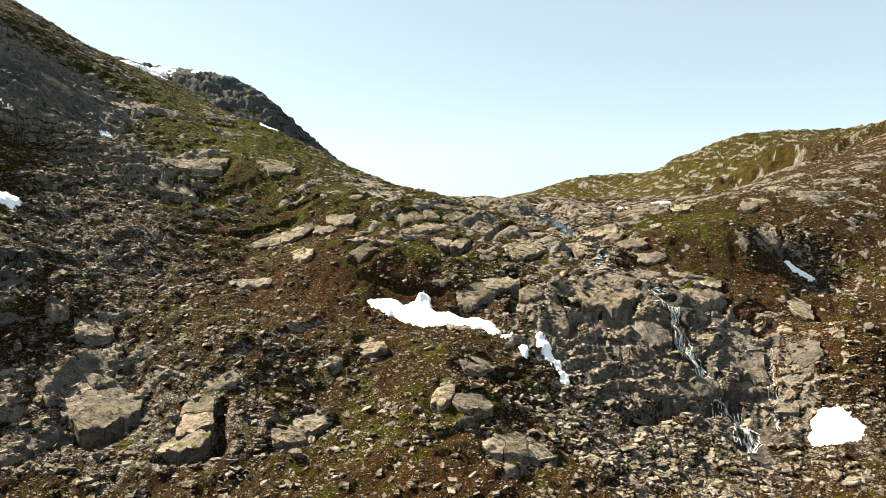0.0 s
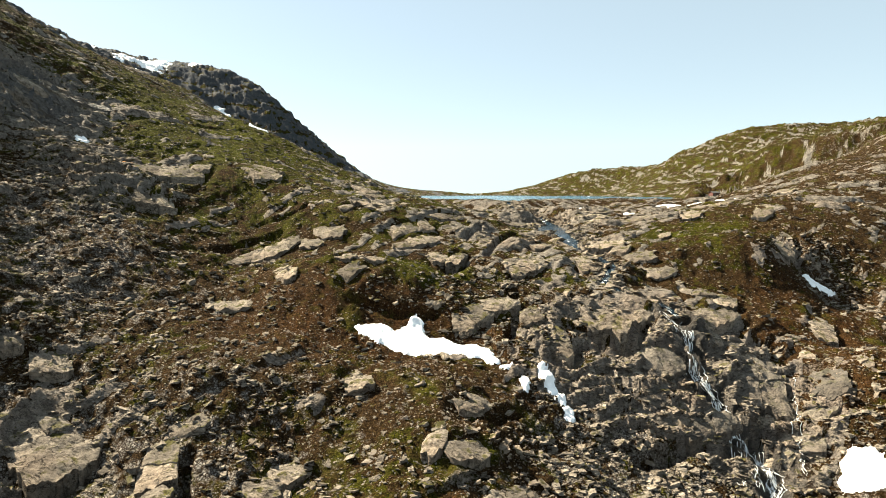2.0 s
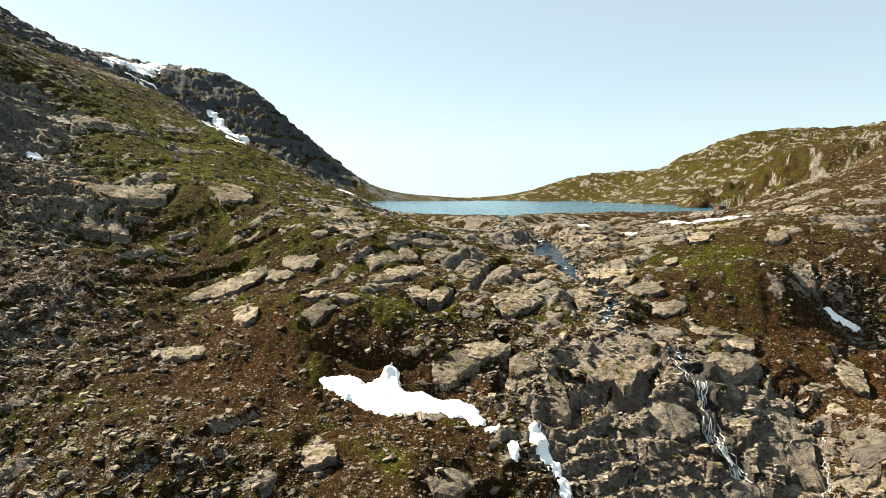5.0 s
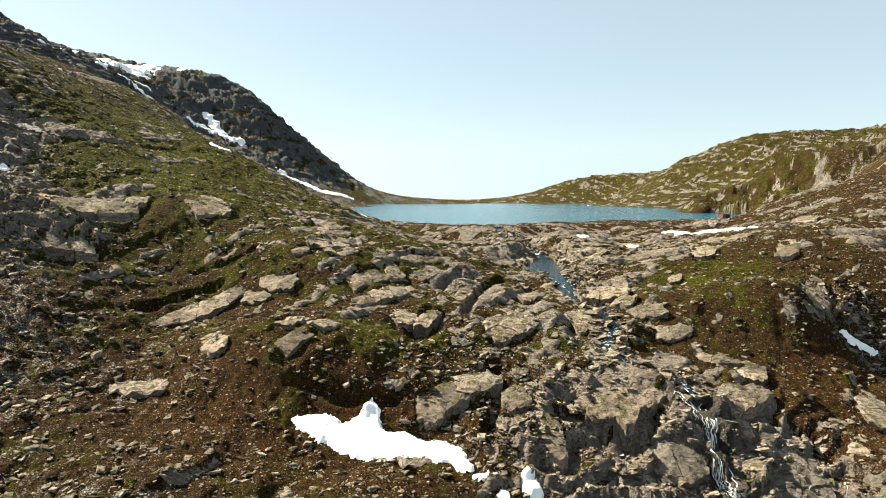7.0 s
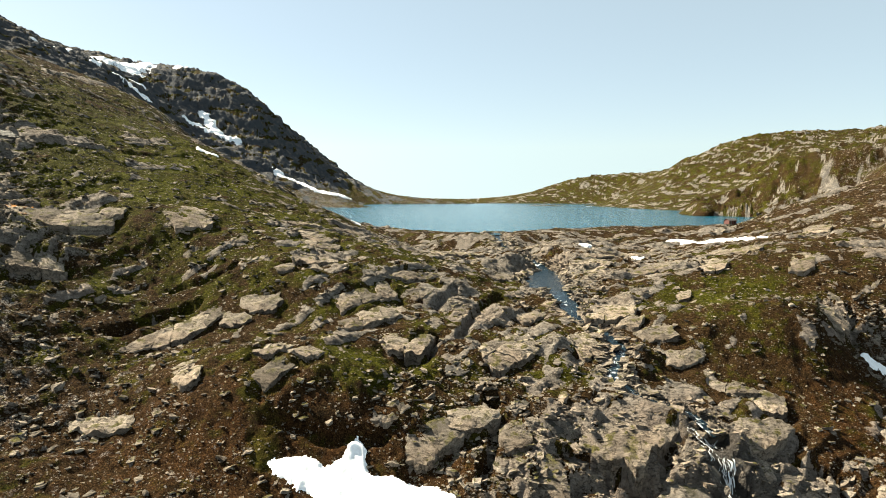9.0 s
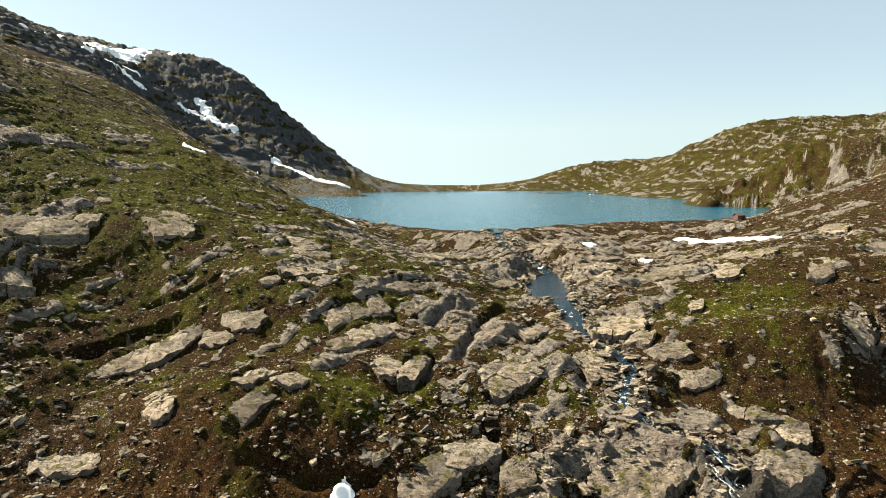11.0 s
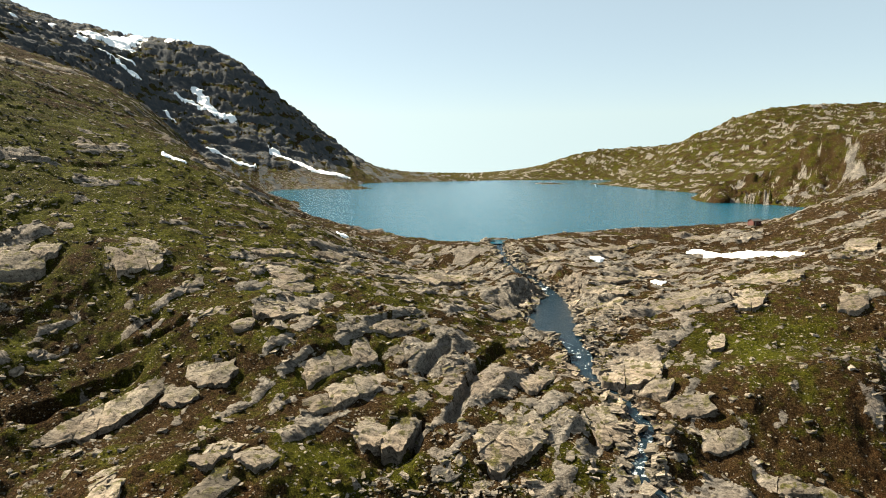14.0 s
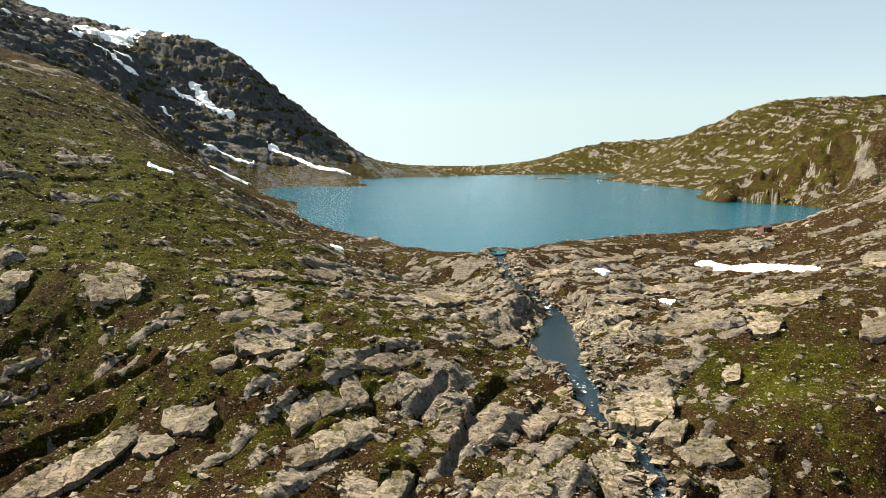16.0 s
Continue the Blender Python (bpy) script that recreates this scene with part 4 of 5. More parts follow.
def slab(x, y, length, width, turn, thick, label, seed, mat=None, bedded=True):
    """A bed of rock breaking out of the slope: flush with the turf above, broken off below, split along its joints into blocks."""
    pick = np.random.RandomState(seed)
    mat = mat or STONE
    c, s = math.cos(radians(turn)), math.sin(radians(turn))
    cuts = [(k * math.pi / 2 + pick.uniform(-0.16, 0.16), pick.uniform(0.90, 1.04)) for k in range(4)] + [(pick.uniform(0, 6.283), pick.uniform(0.90, 1.14)) for _ in range(5)]

    def outline(a):
        r = np.full(a.shape, 1.35)
        for at, d in cuts:
            k = np.cos(a - at)
            r = np.where(k > 0.05, np.minimum(r, d / np.maximum(k, 0.05)), r)
        return r * (1 + 0.11 * fbm(np.cos(a) * 2.6 + seed, np.sin(a) * 2.6, 4, 83, 0.6))

    def plan(u, v):
        m, a = np.maximum(np.abs(u), np.abs(v)), np.arctan2(v, u)
        r = m * outline(a)
        p, q = r * np.cos(a) * length / 2, r * np.sin(a) * width / 2
        return x + p * c - q * s, y + p * s + q * c, m
    gx, gy, _ = plan(*[g.ravel() for g in np.meshgrid(np.linspace(-1, 1, 7), np.linspace(-1, 1, 7))])
    gz_ = swell(gx, gy) if bedded else lay(gx, gy)
    fitted = np.linalg.lstsq(np.stack([gx - x, gy - y, np.ones(gx.shape)], -1), gz_, rcond=None)[0]
    reach = abs(BROKEN_SIDE[0] * c + BROKEN_SIDE[1] * s) * length / 2 + abs(BROKEN_SIDE[1] * c - BROKEN_SIDE[0] * s) * width / 2
    beds_in = max(2, int(thick / 0.36))

    def top(px, py, m, rise):
        w = ((px - x) * BROKEN_SIDE[0] + (py - y) * BROKEN_SIDE[1]) / reach
        level = fitted[0] * (px - x) + fitted[1] * (py - y) + fitted[2]
        z = level + (0.4 * (swell(px, py) - level) if bedded else 0)
        f = (w * 0.5 + 0.5) * beds_in + 0.7 * fbm(px / 4 + seed, py / 4, 3, 87)
        step = np.floor(f) + smooth(0.72, 0.95, f - np.floor(f)) - f + 0.4
        z = z + thick * (0.08 + (0.21 if bedded else 0.14) * w + rise) - 0.22 * min(thick, 2.0) * step * 0.7
        z = z + 0.26 * fbm(px / 2.6, py / 2.6 + seed, 3, 88) + 0.07 * fbm(px / 0.7, py / 0.7, 2, 89)
        rim = smooth(0.55, 1.0, m)
        return z - rim * ((0.10 + 0.30 * (1 - smooth(-0.5, 0.35, w))) * min(thick, 1.6) + 0.42 * fbm(px / 1.7, py / 1.7 - seed, 3, 90))
    nu = int(np.clip(round(length / 5.5), 1, 4))
    nv = 2 if width > 7.5 and length < 20 else 1
    ends = [np.r_[-1, np.linspace(-1, 1, k + 1)[1:-1] + pick.uniform(-0.5, 0.5, k - 1) / k, 1] for k in (nu, nv)]
    skew = pick.uniform(-0.35, 0.35)
    origin = Vector((x, y, float(fitted[2])))
    pieces = []
    for u0, u1 in zip(ends[0][:-1], ends[0][1:]):
        for v0, v1 in zip(ends[1][:-1], ends[1][1:]):
            cell = 0.42 if bedded else 0.6
            a, b = max(4, int((u1 - u0) * length / 2 / cell)), max(4, int((v1 - v0) * width / 2 / cell))
            gap_u, gap_v = 0.12 / length, 0.12 / width
            ug, vg = np.meshgrid(np.linspace(u0 + gap_u, u1 - gap_u, a), np.linspace(v0 + gap_v, v1 - gap_v, b))
            ug = ug + skew * vg * (1 - ug * ug)
            px, py, m = plan(ug, vg)
            rise = pick.uniform(-0.08, 0.08)
            tz = top(px, py, m, rise)
            edge = np.r_[np.arange(a), np.arange(2 * a - 1, a * b, a), np.arange(a * b - 2, a * (b - 1) - 1, -1), np.arange(a * (b - 2), 0, -a)]
            ring = np.stack([px.ravel(), py.ravel(), tz.ravel()], -1)[edge]
            mid = ring.mean(0)
            tiers, rows = [ring], 5
            for k in range(1, rows + 1):
                inset = 1 - 0.05 * k / rows - 0.035 * perlin(ring[:, 0] / 1.2 + 9 * k, ring[:, 1] / 1.2, seed % 50)
                t = mid + (ring - mid) * inset[:, None]
                t[:, 2] = ring[:, 2] - k / rows * (thick + 1.4)
                tiers.append(t)
            verts = np.concatenate([np.stack([px.ravel(), py.ravel(), tz.ravel()], -1)] + tiers) - np.array(origin)
            n = len(edge)
            i = np.arange(n)
            sides = [np.stack([a * b + k * n + i, a * b + (k + 1) * n + i, a * b + (k + 1) * n + (i + 1) % n, a * b + k * n + (i + 1) % n], -1) for k in range(rows)]
            pieces.append((verts, np.concatenate([grid_faces(b, a)] + sides)))
    if len(pieces) == 1:
        ob = sheet("rock_outcrop", *pieces[0], mat, (), bedded)
    else:
        ob = new("rock_outcrop")
        for piece in pieces:
            sheet("block", *piece, mat, (), bedded).parent = ob
    ob.matrix_world = Matrix.Translation(origin)
    return tagged(ob, label, "rock", group="rock slabs on the mountainside")


# ---- old snow: label and lobes (x, y, radii) ----
LOW_DRIFTS = [
    ("large white snow patch in a hollow below the ledges", [(-12.5, 131.2, 3.4, 1.9), (-5.6, 129.8, 5.9, 3.0), (-4.9, 134.4, 1.5, 3.2), (1.2, 130.9, 5.0, 2.5), (6.2, 129.2, 3.4, 2.0), (9.5, 127.0, 1.3, 1.3)]),
    ("small remnant of old snow between rocks", [(18.0, 126.0, 0.8, 1.8), (19.3, 123.9, 1.2, 2.8), (21.0, 121.4, 0.9, 1.2)]),
    ("small remnant of old snow between rocks", [(21.8, 118.9, 1.2, 2.0)]),
    ("small remnant of old snow between rocks", [(11.6, 125.0, 1.4, 0.7)]),
    ("small remnant of old snow between rocks", [(14.7, 122.3, 1.0, 1.8)]),
    ("rounded snow patch on rubble beside the fall", [(68.6, 115.2, 2.4, 2.6), (69.2, 112.4, 4.1, 3.3), (66.3, 111.6, 3.0, 2.0)]),
    ("small remnant of old snow between rocks", [(91.6, 174.9, 2.0, 1.1), (95.6, 175.6, 3.2, 1.1)]),
]
HIGH_DRIFTS = [
    ("long flat snow field near the lake shore", [(86.3, 274.0, 3.5, 3.5), (90.0, 268, 5.2, 5), (95.5, 262.5, 5.6, 5), (100.5, 256.0, 4.4, 5), (103.6, 249.5, 2.6, 3)]),
    ("small remnant of old snow between rocks", [(53.3, 267.2, 2.7, 2.6)]),
    ("small remnant of old snow between rocks", [(61.6, 232.4, 2.0, 2.6)]),
    ("small remnant of old snow between rocks", [(-92.5, 135.5, 2.6, 3.0)]),
    ("small remnant of old snow between rocks", [(-103.0, 194.6, 1.9, 2.4)]),
    ("small remnant of old snow between rocks", [(-25.0, 268.4, 2.0, 5.0)]),
    ("small remnant of old snow between rocks", [(-74.4, 260.3, 2.2, 1.2), (-71.0, 260.4, 2.4, 1.2)]),
]
DRIFTS = LOW_DRIFTS + HIGH_DRIFTS
# far snow: width and course
STREAKS = [
    (24, [(-398, 835), (-420, 900), (-446, 985)]),
    (7, [(-350, 740), (-352, 768), (-338, 752), (-338, 779)]),
    (5, [(-362, 799), (-359, 815)]),
    (8, [(-313, 881), (-303, 870), (-289, 856), (-277, 849), (-260, 852)]),
    (5, [(-317, 838), (-306, 847), (-294, 846)]),
    (4, [(-291, 744), (-282, 738)]),
    (7, [(-200, 810), (-184, 807), (-169, 808), (-154, 803), (-140, 812), (-127, 850)]),
    (4, [(-235, 712), (-227, 722), (-212, 727), (-201, 735)]),
    (5, [(-203, 644), (-193, 646), (-187, 652), (-181, 659)]),
    (6, [(-385, 975), (-378, 981)]),
    (5, [(-372, 735), (-386, 770)]),
    (6, [(-412, 733), (-404, 745)]),
    (6, [(-379, 652), (-373, 663)]),
    (4, [(168, 822), (172, 800)]),
]


def lobes(x, y, blobs):
    f = 0.0
    for cx, cy, rx, ry in blobs:
        f = f + np.exp(-1.2 * (((x - cx) / rx) ** 2 + ((y - cy) / ry) ** 2))
    return f - 0.30


def snow_cover(x, y):
    cover = np.full(x.shape, -1.0)
    for _, blobs in DRIFTS:
        cover = np.maximum(cover, lobes(x, y, blobs))
    return cover


seed = 300
for label, rows in SLABS:
    for row in rows:
        seed += 1
        ob = slab(*row, label, seed, WET_STONE if "wet" in label and row[1] < 135 else None)
        if row[:2] == (-78.5, 186.5):
            sorted(ob.children, key=lambda o: o.name)[0].data.materials[0] = ORANGE_STONE

# crags: many ledges one above another; x, y, radii, count, least and most length, bearing, label
CRAGS = [
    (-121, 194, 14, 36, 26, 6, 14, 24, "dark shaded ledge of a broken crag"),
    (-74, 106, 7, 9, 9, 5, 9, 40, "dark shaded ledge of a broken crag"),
    (52, 127, 17, 14, 80, 2, 7, 14, "wet layered ledge of the waterfall cliff"),
    (32, 136, 12, 10, 30, 2, 5, 30, "wet layered ledge of the waterfall cliff"),
    (73, 134, 13, 13, 18, 2, 6, 50, "fractured grey ledge in a gully"),
    (100, 186, 12, 14, 10, 2, 5, 50, "fractured grey ledge in a gully"),
    (52, 238, 26, 28, 22, 5, 13, 34, "low pale slab between the stream and the shore"),
    (112, 248, 24, 30, 9, 5, 12, 40, "low pale slab between the stream and the shore"),
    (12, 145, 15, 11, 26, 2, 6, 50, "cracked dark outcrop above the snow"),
    (16, 176, 16, 20, 12, 3, 8, 50, "pale grey slab bedded in green turf"),
    (-34, 186, 34, 26, 18, 2, 6, 45, "pale grey slab bedded in green turf"),
    (-2, 212, 28, 24, 16, 3, 9, 36, "pale grey slab bedded in green turf"),
]
crng = np.random.RandomState(5)
PLACED = [row[:3] for _, rows in SLABS for row in rows]
for cx, cy, rx, ry, k, low, top, bearing, label in CRAGS:
    for _ in range(k):
        r, a = math.sqrt(crng.rand()), crng.rand() * 6.283
        x, y, size = cx + rx * r * math.cos(a), cy + ry * r * math.sin(a), crng.uniform(low, top)
        if near_line(np.array([x]), np.array([y]), STREAM[::4] + [(p[0], p[1], 0, 0) for p in FALL[1:]], 0)[0][0] < 0.45 * size:
            continue
        if snow_cover(np.array([x]), np.array([y]))[0] > -0.2 or any(math.hypot(x - p[0], y - p[1]) < 0.4 * p[2] for p in PLACED):
            continue
        seed += 1
        flatness = 0.12 if "slab" in label else 0.26 if "wet" in label else 0.34
        # two in three dark ledges get the gneiss with shade in its colour
        slab(x, y, size, size * crng.uniform(0.35, 0.7), bearing + crng.uniform(-18, 18), size * flatness * crng.uniform(0.7, 1.2), label, seed, DARK_SHADED_STONE if "dark" in label and seed % 3 else WET_STONE if "wet" in label and seed % 2 else None, False)

# loose boulders: ten shapes, strewn over the rubble and below the ledges
rng = np.random.RandomState(11)
shapes = []
for k in range(10):
    p, f = rock_form(700 + k, 6, (1.3, 1.0, 0.8), 15, 0.08, 0.03)
    ob = sheet("boulder", p, f, STONE, (), False)
    shapes.append(tagged(ob, "loose angular grey boulder lying on the slope", "boulder", group="loose boulders on the slope"))
count = 0
while count < 300:
    y = rng.uniform(80, 250) if count < 240 else rng.uniform(80, 130)
    x = rng.uniform(-0.5, 0.46) * (y + 60)
    zb, zr, zs, zf, zd, zw, zfar, zshade = [float(v[0]) for v in ground(np.array([x]), np.array([y]))]
    zb = height(x, y)
    if rng.rand() > 0.05 + 0.9 * zs + 0.15 * zr or zw > 0.5 or snow_cover(np.array([x]), np.array([y]))[0] > -0.12:
        continue
    size = min(0.6 * (1 - rng.rand()) ** -0.4, 2.0)
    m = Matrix.Translation((x, y, zb + 0.14 * size)) @ pose(0, 0, 0, rng.uniform(-25, 25), rng.uniform(-25, 25), rng.uniform(0, 360)) @ Matrix.Diagonal((size, size * rng.uniform(0.8, 1.1), size * rng.uniform(0.7, 1.05), 1))
    if count < 10:
        shapes[count].matrix_world = m
    else:
        twin = shapes[count % 10].copy()
        scene.collection.objects.link(twin)
        twin.matrix_world = m
    count += 1

# small stones past counting
tries = 520000
sy = 60 + (330 - 60) * rng.rand(tries) ** 1.35
sx = rng.uniform(-0.62, 0.62, tries) * (sy + 60)
zb, zr, zs, zf, zd, zw, zfar, zshade = ground(sx, sy)
clump = smooth(-0.1, 0.6, fbm(sx / 6, sy / 6, 3, 401))
keep = rng.rand(tries) < (0.056 + 0.165 * clump + 0.42 * zs * (0.4 + clump) + 0.04 * zr) * np.clip((150 / sy) ** 1.1, 0, 1.2)
keep &= rng.rand(tries) > 0.35 * blob(sx, sy, 88, 178, 36, 32)
keep &= (snow_cover(sx, sy) < 0.02) & (zw < 0.6) & (zb > -60) & ~((sy > 285) & (zb < 0.1))
sx, sy, zb, zs = sx[keep], sy[keep], zb[keep], zs[keep]
at = rng.randint(0, len(STREAM) - 1, 1500)
bank = np.array(STREAM)[at] + rng.rand(1500, 1) * (np.array(STREAM)[at + 1] - np.array(STREAM)[at])
bx, by = bank[:, 0] + rng.choice((-1, 1), 1500) * (bank[:, 3] * 0.5 + rng.uniform(-0.5, 2.4, 1500)), bank[:, 1] + rng.uniform(-1, 1, 1500)
SCREES = [(50, 126, 19, 15, 2600), (38, 106, 24, 13, 2200), (-93, 166, 12, 34, 1500), (-66, 122, 20, 26, 900), (100, 180, 14, 15, 900), (14, 142, 16, 12, 1100), (28, 124, 12, 12, 900), (74, 122, 14, 16, 900), (44, 212, 7, 16, 500), (-30, 104, 30, 14, 400)]
heap = np.concatenate([np.stack([cx + rx * 0.6 * rng.normal(size=k), cy + ry * 0.6 * rng.normal(size=k)], -1) for cx, cy, rx, ry, k in SCREES])
heap = heap[(snow_cover(heap[:, 0], heap[:, 1]) < -0.05) & (near_line(heap[:, 0], heap[:, 1], STREAM[::4] + [(p[0], p[1], 0, 0) for p in FALL[1:]], 0)[0] > 2.2) & (heap[:, 1] > 72)]
rest = len(heap)
sx, sy, zs = np.r_[sx, heap[:, 0], bx], np.r_[sy, heap[:, 1], by], np.r_[zs, np.full(rest, 0.8), np.full(1500, 0.6)]
zb = np.r_[lay(sx[:len(zb)], sy[:len(zb)]), lay(heap[:, 0], heap[:, 1]), np.maximum(lay(bx, by), bank[:, 2] - 0.15)]
n = len(sx)
size = np.minimum((0.112 + 0.001 * np.maximum(sy - 120, 0)) * (1 - rng.rand(n)) ** -0.56, 0.9 + 0.3 * zs)
size[-1500:] *= 1.6
size[-1500 - rest:-1500] = np.minimum(0.2 * (1 - rng.rand(rest)) ** -0.5, np.where(heap[:, 0] > 0, 1.3, 0.8))
corner = np.array([(a, b, c) for a in (-1, 1) for b in (-1, 1) for c in (-1, 1)], float)
pts = corner[None] * np.array((0.64, 0.46, 0.21)) + rng.uniform(-0.24, 0.24, (n, 8, 3)) * np.array((1, 1, 0.7))
pts[:, :, 2] += (corner[None, :, 2] > 0) * -0.15 * rng.rand(n, 8)
turn = rng.rand(n) * 6.283
tilt = rng.uniform(-0.32, 0.32, (n, 2))
c, s_ = np.cos(turn)[:, None], np.sin(turn)[:, None]
px, py = pts[:, :, 0] * c - pts[:, :, 1] * s_, pts[:, :, 0] * s_ + pts[:, :, 1] * c
pz = pts[:, :, 2] + tilt[:, :1] * px + tilt[:, 1:] * py
V = np.stack([px * size[:, None] + sx[:, None], py * size[:, None] + sy[:, None], pz * size[:, None] + (zb + 0.10 * size)[:, None]], -1).reshape(-1, 3)
box = np.array([(0, 1, 3, 2), (4, 6, 7, 5), (0, 4, 5, 1), (2, 3, 7, 6), (0, 2, 6, 4), (1, 5, 7, 3)])
Fc = (box[None] + 8 * np.arange(n)[:, None, None]).reshape(-1, 4)
stones = sheet("stones", V, Fc, STONE, (), False)
tagged(stones, "small broken grey stones strewn over heath and rubble", "stones", kind="stuff")


# ---- snow ----
def snow_sheet(gx, gy, f, thick, label):
    """Snow where f is above nought, thinning to its ragged rim."""
    zg = lay(gx.ravel(), gy.ravel()).reshape(gx.shape)
    flat = zg
    for _ in range(40):
        flat = (flat + np.roll(flat, 1, 0) + np.roll(flat, -1, 0) + np.roll(flat, 1, 1) + np.roll(flat, -1, 1)) / 5
    deep = smooth(0.0, 0.3, f)
    top = np.maximum(zg, zg + deep * (flat - zg)) + thick * deep - 0.05
    top = np.where(f > 0, top, zg - 0.4)
    faces = grid_faces(*gx.shape)
    faces = faces[(f.ravel()[faces] > -0.04).all(1)]
    used, inverse = np.unique(faces, return_inverse=True)
    ob = sheet("snow_patch", np.stack([gx.ravel(), gy.ravel(), top.ravel()], -1)[used], inverse.reshape(-1, 4), SNOW)
    return tagged(ob, label, "snow patch", group="old snow patches")


for label, blobs in DRIFTS:
    r = max(max(b[2], b[3]) for b in blobs) * 1.4
    xs, ysn = [b[0] for b in blobs], [b[1] for b in blobs]
    gx, gy = np.meshgrid(np.arange(min(xs) - r, max(xs) + r, 0.25), np.arange(min(ysn) - r, max(ysn) + r, 0.25))
    wave = max(r * 0.4, 1.0)
    snow_sheet(gx, gy, lobes(gx, gy, blobs) + 0.16 * fbm(gx / wave, gy / wave, 5, 501, 0.75), 0.4, label)
for width, course in STREAKS:
    xs, ysn = [p[0] for p in course], [p[1] for p in course]
    gx, gy = np.meshgrid(np.arange(min(xs) - 1.6 * width, max(xs) + 1.6 * width, 0.8), np.arange(min(ysn) - 1.6 * width, max(ysn) + 1.6 * width, 1.2))
    away = near_line(gx, gy, course, 0)[0] / width
    snow_sheet(gx, gy, 0.6 - 0.62 * away + 0.26 * fbm(gx / (1.2 * width), gy / (1.2 * width), 4, 511, 0.65), 0.8, "old snow streak on the dark mountain face")


# ---- the fall: bundles of thin strands of white water down the cliff ----
def spray_material():
    m, n, l, out = material("falling_water")
    co = n.new("ShaderNodeTexCoord").outputs["Object"]
    thin = n.new("ShaderNodeBsdfTranslucent")
    thin.inputs["Color"].default_value = (0.8, 0.82, 0.83, 1)
    out.inputs["Base Color"].default_value = (0.9, 0.92, 0.93, 1)
    out.inputs["Roughness"].default_value = 0.4
    both, gaps, clear = n.new("ShaderNodeMixShader"), n.new("ShaderNodeMixShader"), n.new("ShaderNodeBsdfTransparent")
    both.inputs["Fac"].default_value = 0.5
    l.new(out.outputs[0], both.inputs[1])
    l.new(thin.outputs[0], both.inputs[2])
    pull = n.new("ShaderNodeMapping")
    pull.inputs["Scale"].default_value = (2.4, 0.5, 0.4)
    l.new(co, pull.inputs["Vector"])
    l.new(ramp(n, l, noise_node(n, l, 1.3, 5, 0.7, pull.outputs[0]), [(0.40, (0, 0, 0)), (0.50, (1, 1, 1))]), gaps.inputs["Fac"])
    l.new(clear.outputs[0], gaps.inputs[1])
    l.new(both.outputs[0], gaps.inputs[2])
    l.new(gaps.outputs[0], n["Material Output"].inputs["Surface"])
    return m


SPRAY = spray_material()


def strand(course, width, parent, shift, seed):
    """A thin strand that follows the rock down a course."""
    c = np.array(course, float)
    s = np.r_[0, np.cumsum(np.hypot(np.diff(c[:, 0]), np.diff(c[:, 1])))]
    k = int(s[-1] / 0.3) + 6
    x, y = [np.interp(np.linspace(0, s[-1], k), s, c[:, i]) for i in (0, 1)]
    x = x + shift + 0.9 * fbm(x / 3.0 + seed * 3.7, y / 2.2, 4, 601 + seed, 0.6)
    z = np.maximum.reduce([lay(x + d, y) for d in (-0.4, 0, 0.4)])
    z = np.minimum.accumulate(z + 0.22)
    wide = width * (0.5 + 1.1 * np.abs(fbm(np.linspace(0, 9, k), np.full(k, seed * 3.1), 3, 603)))
    across = np.array([-0.5, 0.0, 0.5])
    X = x[:, None] + wide[:, None] * across
    Y = y[:, None] - 0.12 * wide[:, None] * (1 - 2 * np.abs(across))
    Z = z[:, None] + 0 * X
    ob = sheet("strand", np.stack([X.ravel(), Y.ravel(), Z.ravel()], -1), grid_faces(k, 3), SPRAY)
    ob.parent = parent


fall = tagged(new("waterfall"), "thin white waterfall splitting over dark wet ledges", "waterfall")
for i, shift in enumerate((-0.6, -0.35, -0.15, 0.0, 0.15, 0.3, 0.5, 0.8, 1.2)):
    strand(FALL, 0.16 + 0.05 * (i % 3), fall, shift, i)
for i, course in enumerate((
        [(44.7, 143.4), (45.8, 140.6), (46.2, 138.3)],
        [(47.2, 132.0), (47.9, 128.6), (49.8, 126.4)],
        [(49.4, 125.2), (49.7, 121.9), (49.7, 118.8), (49.8, 116.1), (48.2, 112.0)],
        [(50.2, 123.4), (51.0, 120), (51.6, 117), (51.0, 112)],
        [(54.2, 120.2), (54.4, 116.9), (52.4, 112.6)])):
    strand(course, 0.17, fall, 0, 10 + i)
    strand(course, 0.13, fall, 0.35, 20 + i)
    strand(course, 0.1, fall, -0.4, 30 + i)
rill = tagged(new("waterfall"), "narrow side rill trickling down wet rock", "waterfall")
strand([(66.5, 132.4), (64.1, 126.4), (61.5, 120.6), (59.4, 114.6)], 0.24, rill, 0, 31)
strand([(62.6, 125.5), (60.4, 120.5), (59.6, 114)], 0.18, rill, 0, 32)


# ---- the hut by the lake ----
def part(name, bm, mat, parent, label=""):
    me = bpy.data.meshes.new(name)
    bm.to_mesh(me)
    bm.free()
    me.materials.append(mat)
    ob = new(name, me)
    ob.parent = parent
    return tagged(ob, label) if label else ob


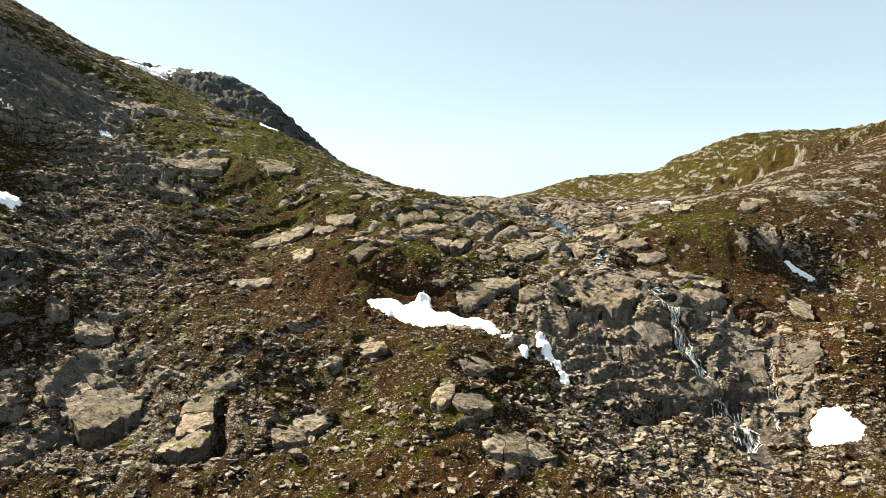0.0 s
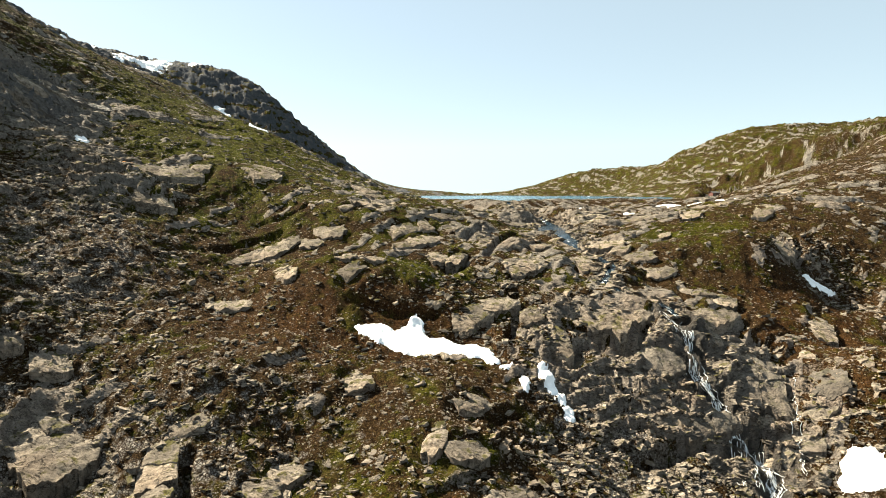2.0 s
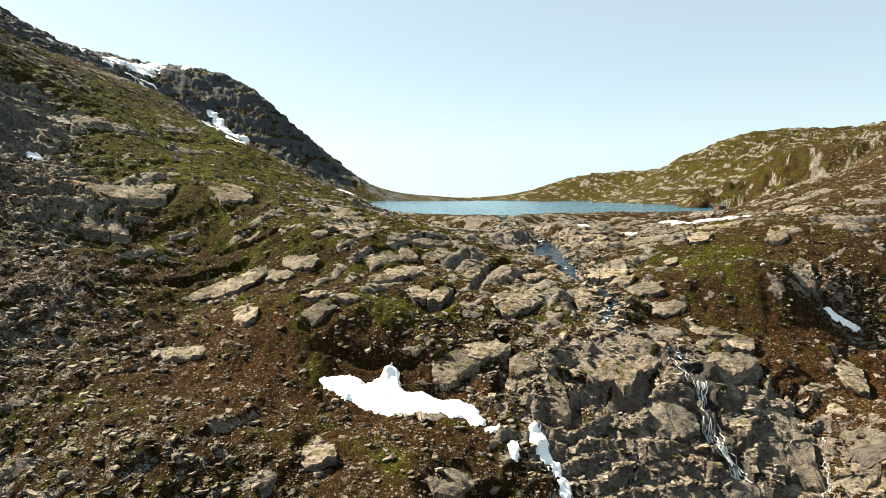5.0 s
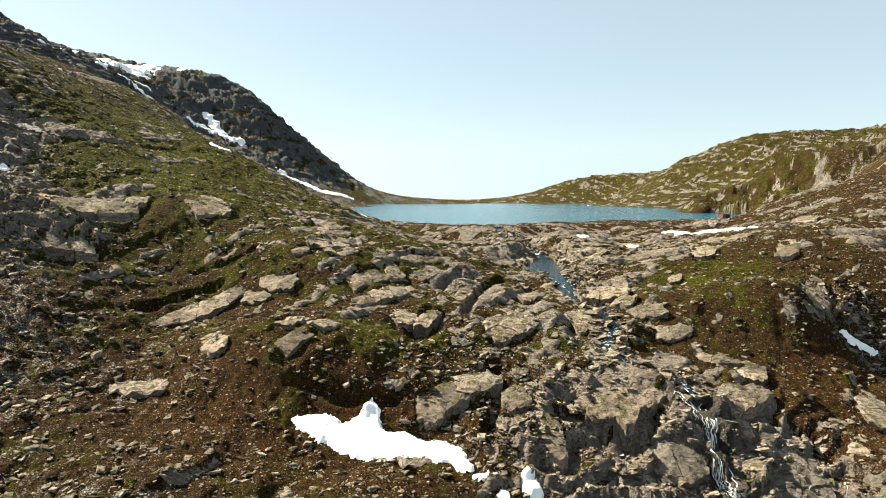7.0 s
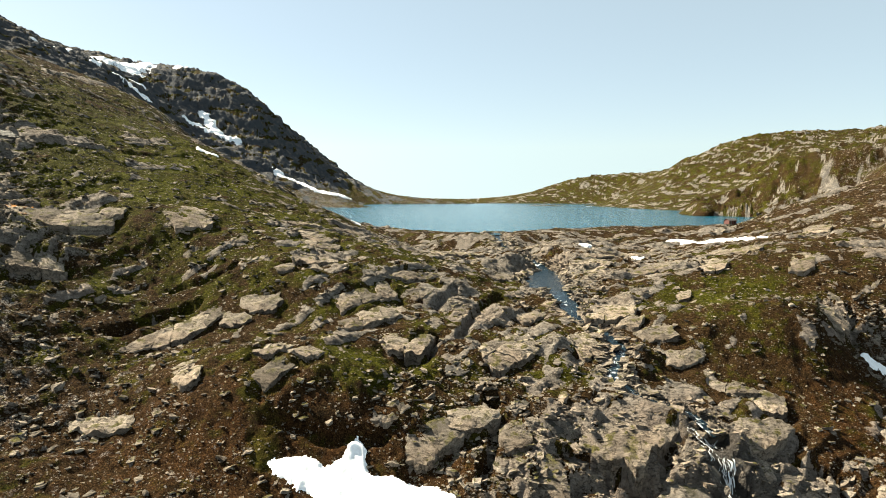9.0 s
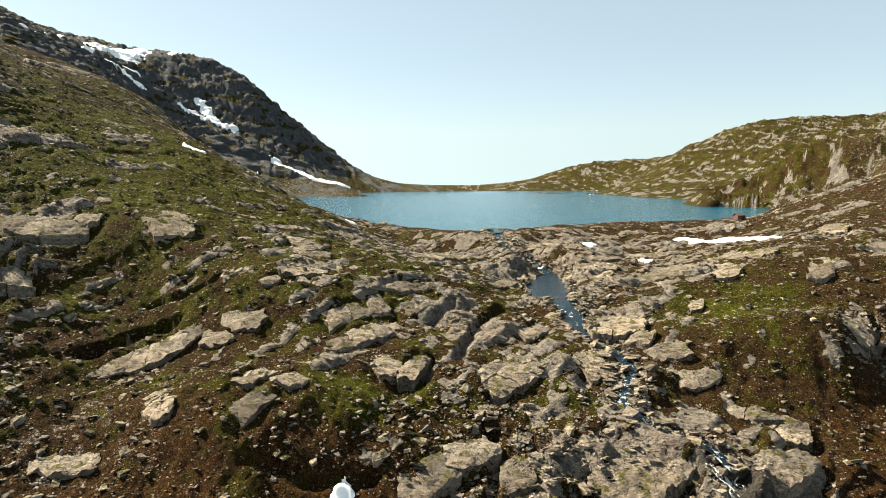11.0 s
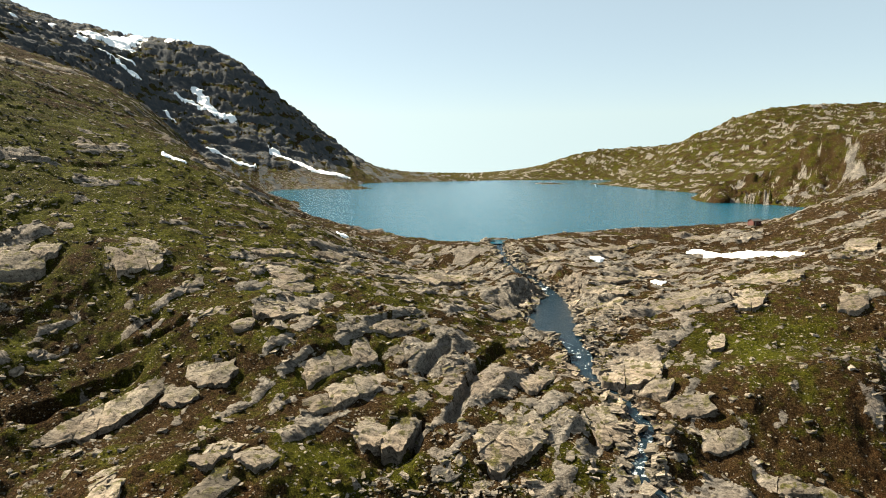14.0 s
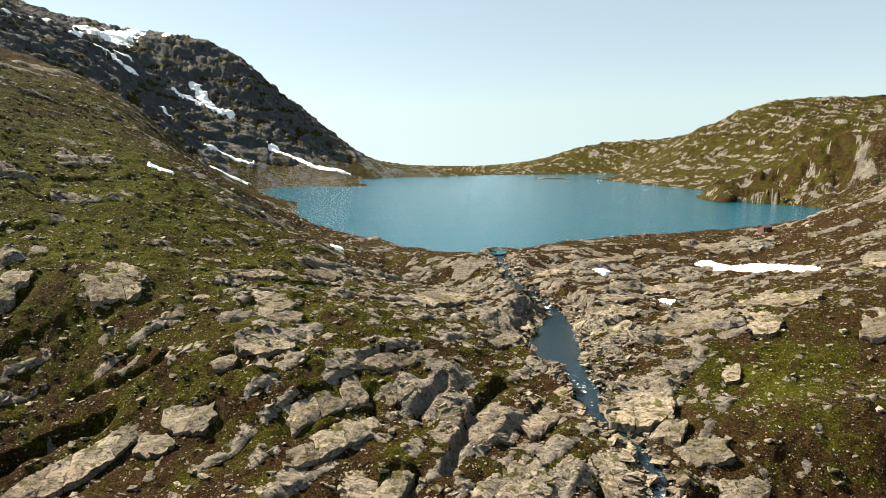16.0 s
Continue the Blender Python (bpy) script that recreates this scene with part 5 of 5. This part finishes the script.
def block(cx, cy, cz, sx, sy, sz, bevel=0.02):
    bm = bmesh.new()
    bmesh.ops.create_cube(bm, size=1)
    bmesh.ops.scale(bm, vec=(sx, sy, sz), verts=bm.verts)
    bmesh.ops.translate(bm, vec=(cx, cy, cz), verts=bm.verts)
    bmesh.ops.bevel(bm, geom=bm.edges[:], offset=bevel, segments=1, affect="EDGES")
    return bm


def plain(name, low, top, rough, scale):
    m, n, l, out = material(name)
    co = n.new("ShaderNodeTexCoord").outputs["Object"]
    f = noise_node(n, l, scale, 6, 0.65, co)
    l.new(ramp(n, l, f, [(0.3, low), (0.7, top)]), out.inputs["Base Color"])
    out.inputs["Roughness"].default_value = rough
    bumped(n, l, out, f, 0.3, 0.03)
    return m


RED = plain("red_painted_boards", (0.055, 0.016, 0.012), (0.10, 0.028, 0.02), 0.75, 3.0)
FELT = plain("dark_roofing_felt", (0.025, 0.023, 0.022), (0.055, 0.05, 0.048), 0.85, 2.0)
TIMBER = plain("grey_timber", (0.10, 0.085, 0.07), (0.22, 0.19, 0.16), 0.8, 4.0)
GLASS = plain("dark_window_glass", (0.012, 0.014, 0.016), (0.02, 0.022, 0.025), 0.12, 0.5)
hut = tagged(new("hut"), "small red wooden hut with dark roof by the shore", "hut")
hut.matrix_world = pose(126.5, 324, height(126.5, 324) + 0.1, 0, 0, 24) @ Matrix.Scale(0.8, 4)
for cx, cy, sx, sy in ((0, -1.7, 5.2, 0.14), (0, 1.7, 5.2, 0.14), (-2.53, 0, 0.14, 3.26), (2.53, 0, 0.14, 3.26)):
    part("wall", block(cx, cy, 1.0, sx, sy, 2.4), RED, hut)
for side in (-1, 1):
    bm = block(0, 0, 0, 5.9, 2.35, 0.12)
    bmesh.ops.transform(bm, matrix=pose(0, side * 1.02, 2.62, -side * 27, 0, 0), verts=bm.verts)
    part("roof", bm, FELT, hut, "dark felt roof pitch")
    bm = bmesh.new()
    a, b, c = [bm.verts.new(v) for v in ((side * 2.58, -1.76, 2.2), (side * 2.58, 1.76, 2.2), (side * 2.58, 0, 3.05))]
    d, e, f = [bm.verts.new(v.co + Vector((-side * 0.1, 0, 0))) for v in (a, b, c)]
    for q in ((a, b, c), (f, e, d), (a, d, e, b), (b, e, f, c), (c, f, d, a)):
        bm.faces.new(q)
    bmesh.ops.recalc_face_normals(bm, faces=bm.faces[:])
    part("gable", bm, RED, hut)
part("door", block(-1.2, -1.79, 0.95, 0.85, 0.06, 1.9), TIMBER, hut, "grey timber door")
pane = part("window", block(1.1, -1.79, 1.3, 0.9, 0.05, 0.8), TIMBER, hut)
part("pane", block(1.1, -1.82, 1.3, 0.74, 0.03, 0.64), GLASS, pane, "dark glass pane")
part("foundation", block(0, 0, -0.4, 5.3, 3.5, 0.6, 0.05), STONE, hut, "grey stone footing")

# islet off the point
for k, (x, y, size) in enumerate(((190, 536, 6), (194.5, 539, 4), (187, 538.5, 3))):
    p, f = rock_form(900 + k, 8, (size, size * 0.6, 2.4), 9, 0.2, 0.05)
    ob = sheet("islet_rock", p, f, STONE, (), False)
    ob.matrix_world = pose(x, y, -0.1, 0, 0, 20 * k)
    tagged(ob, "low rock standing out of the lake near shore", "rock", group="islet rocks")
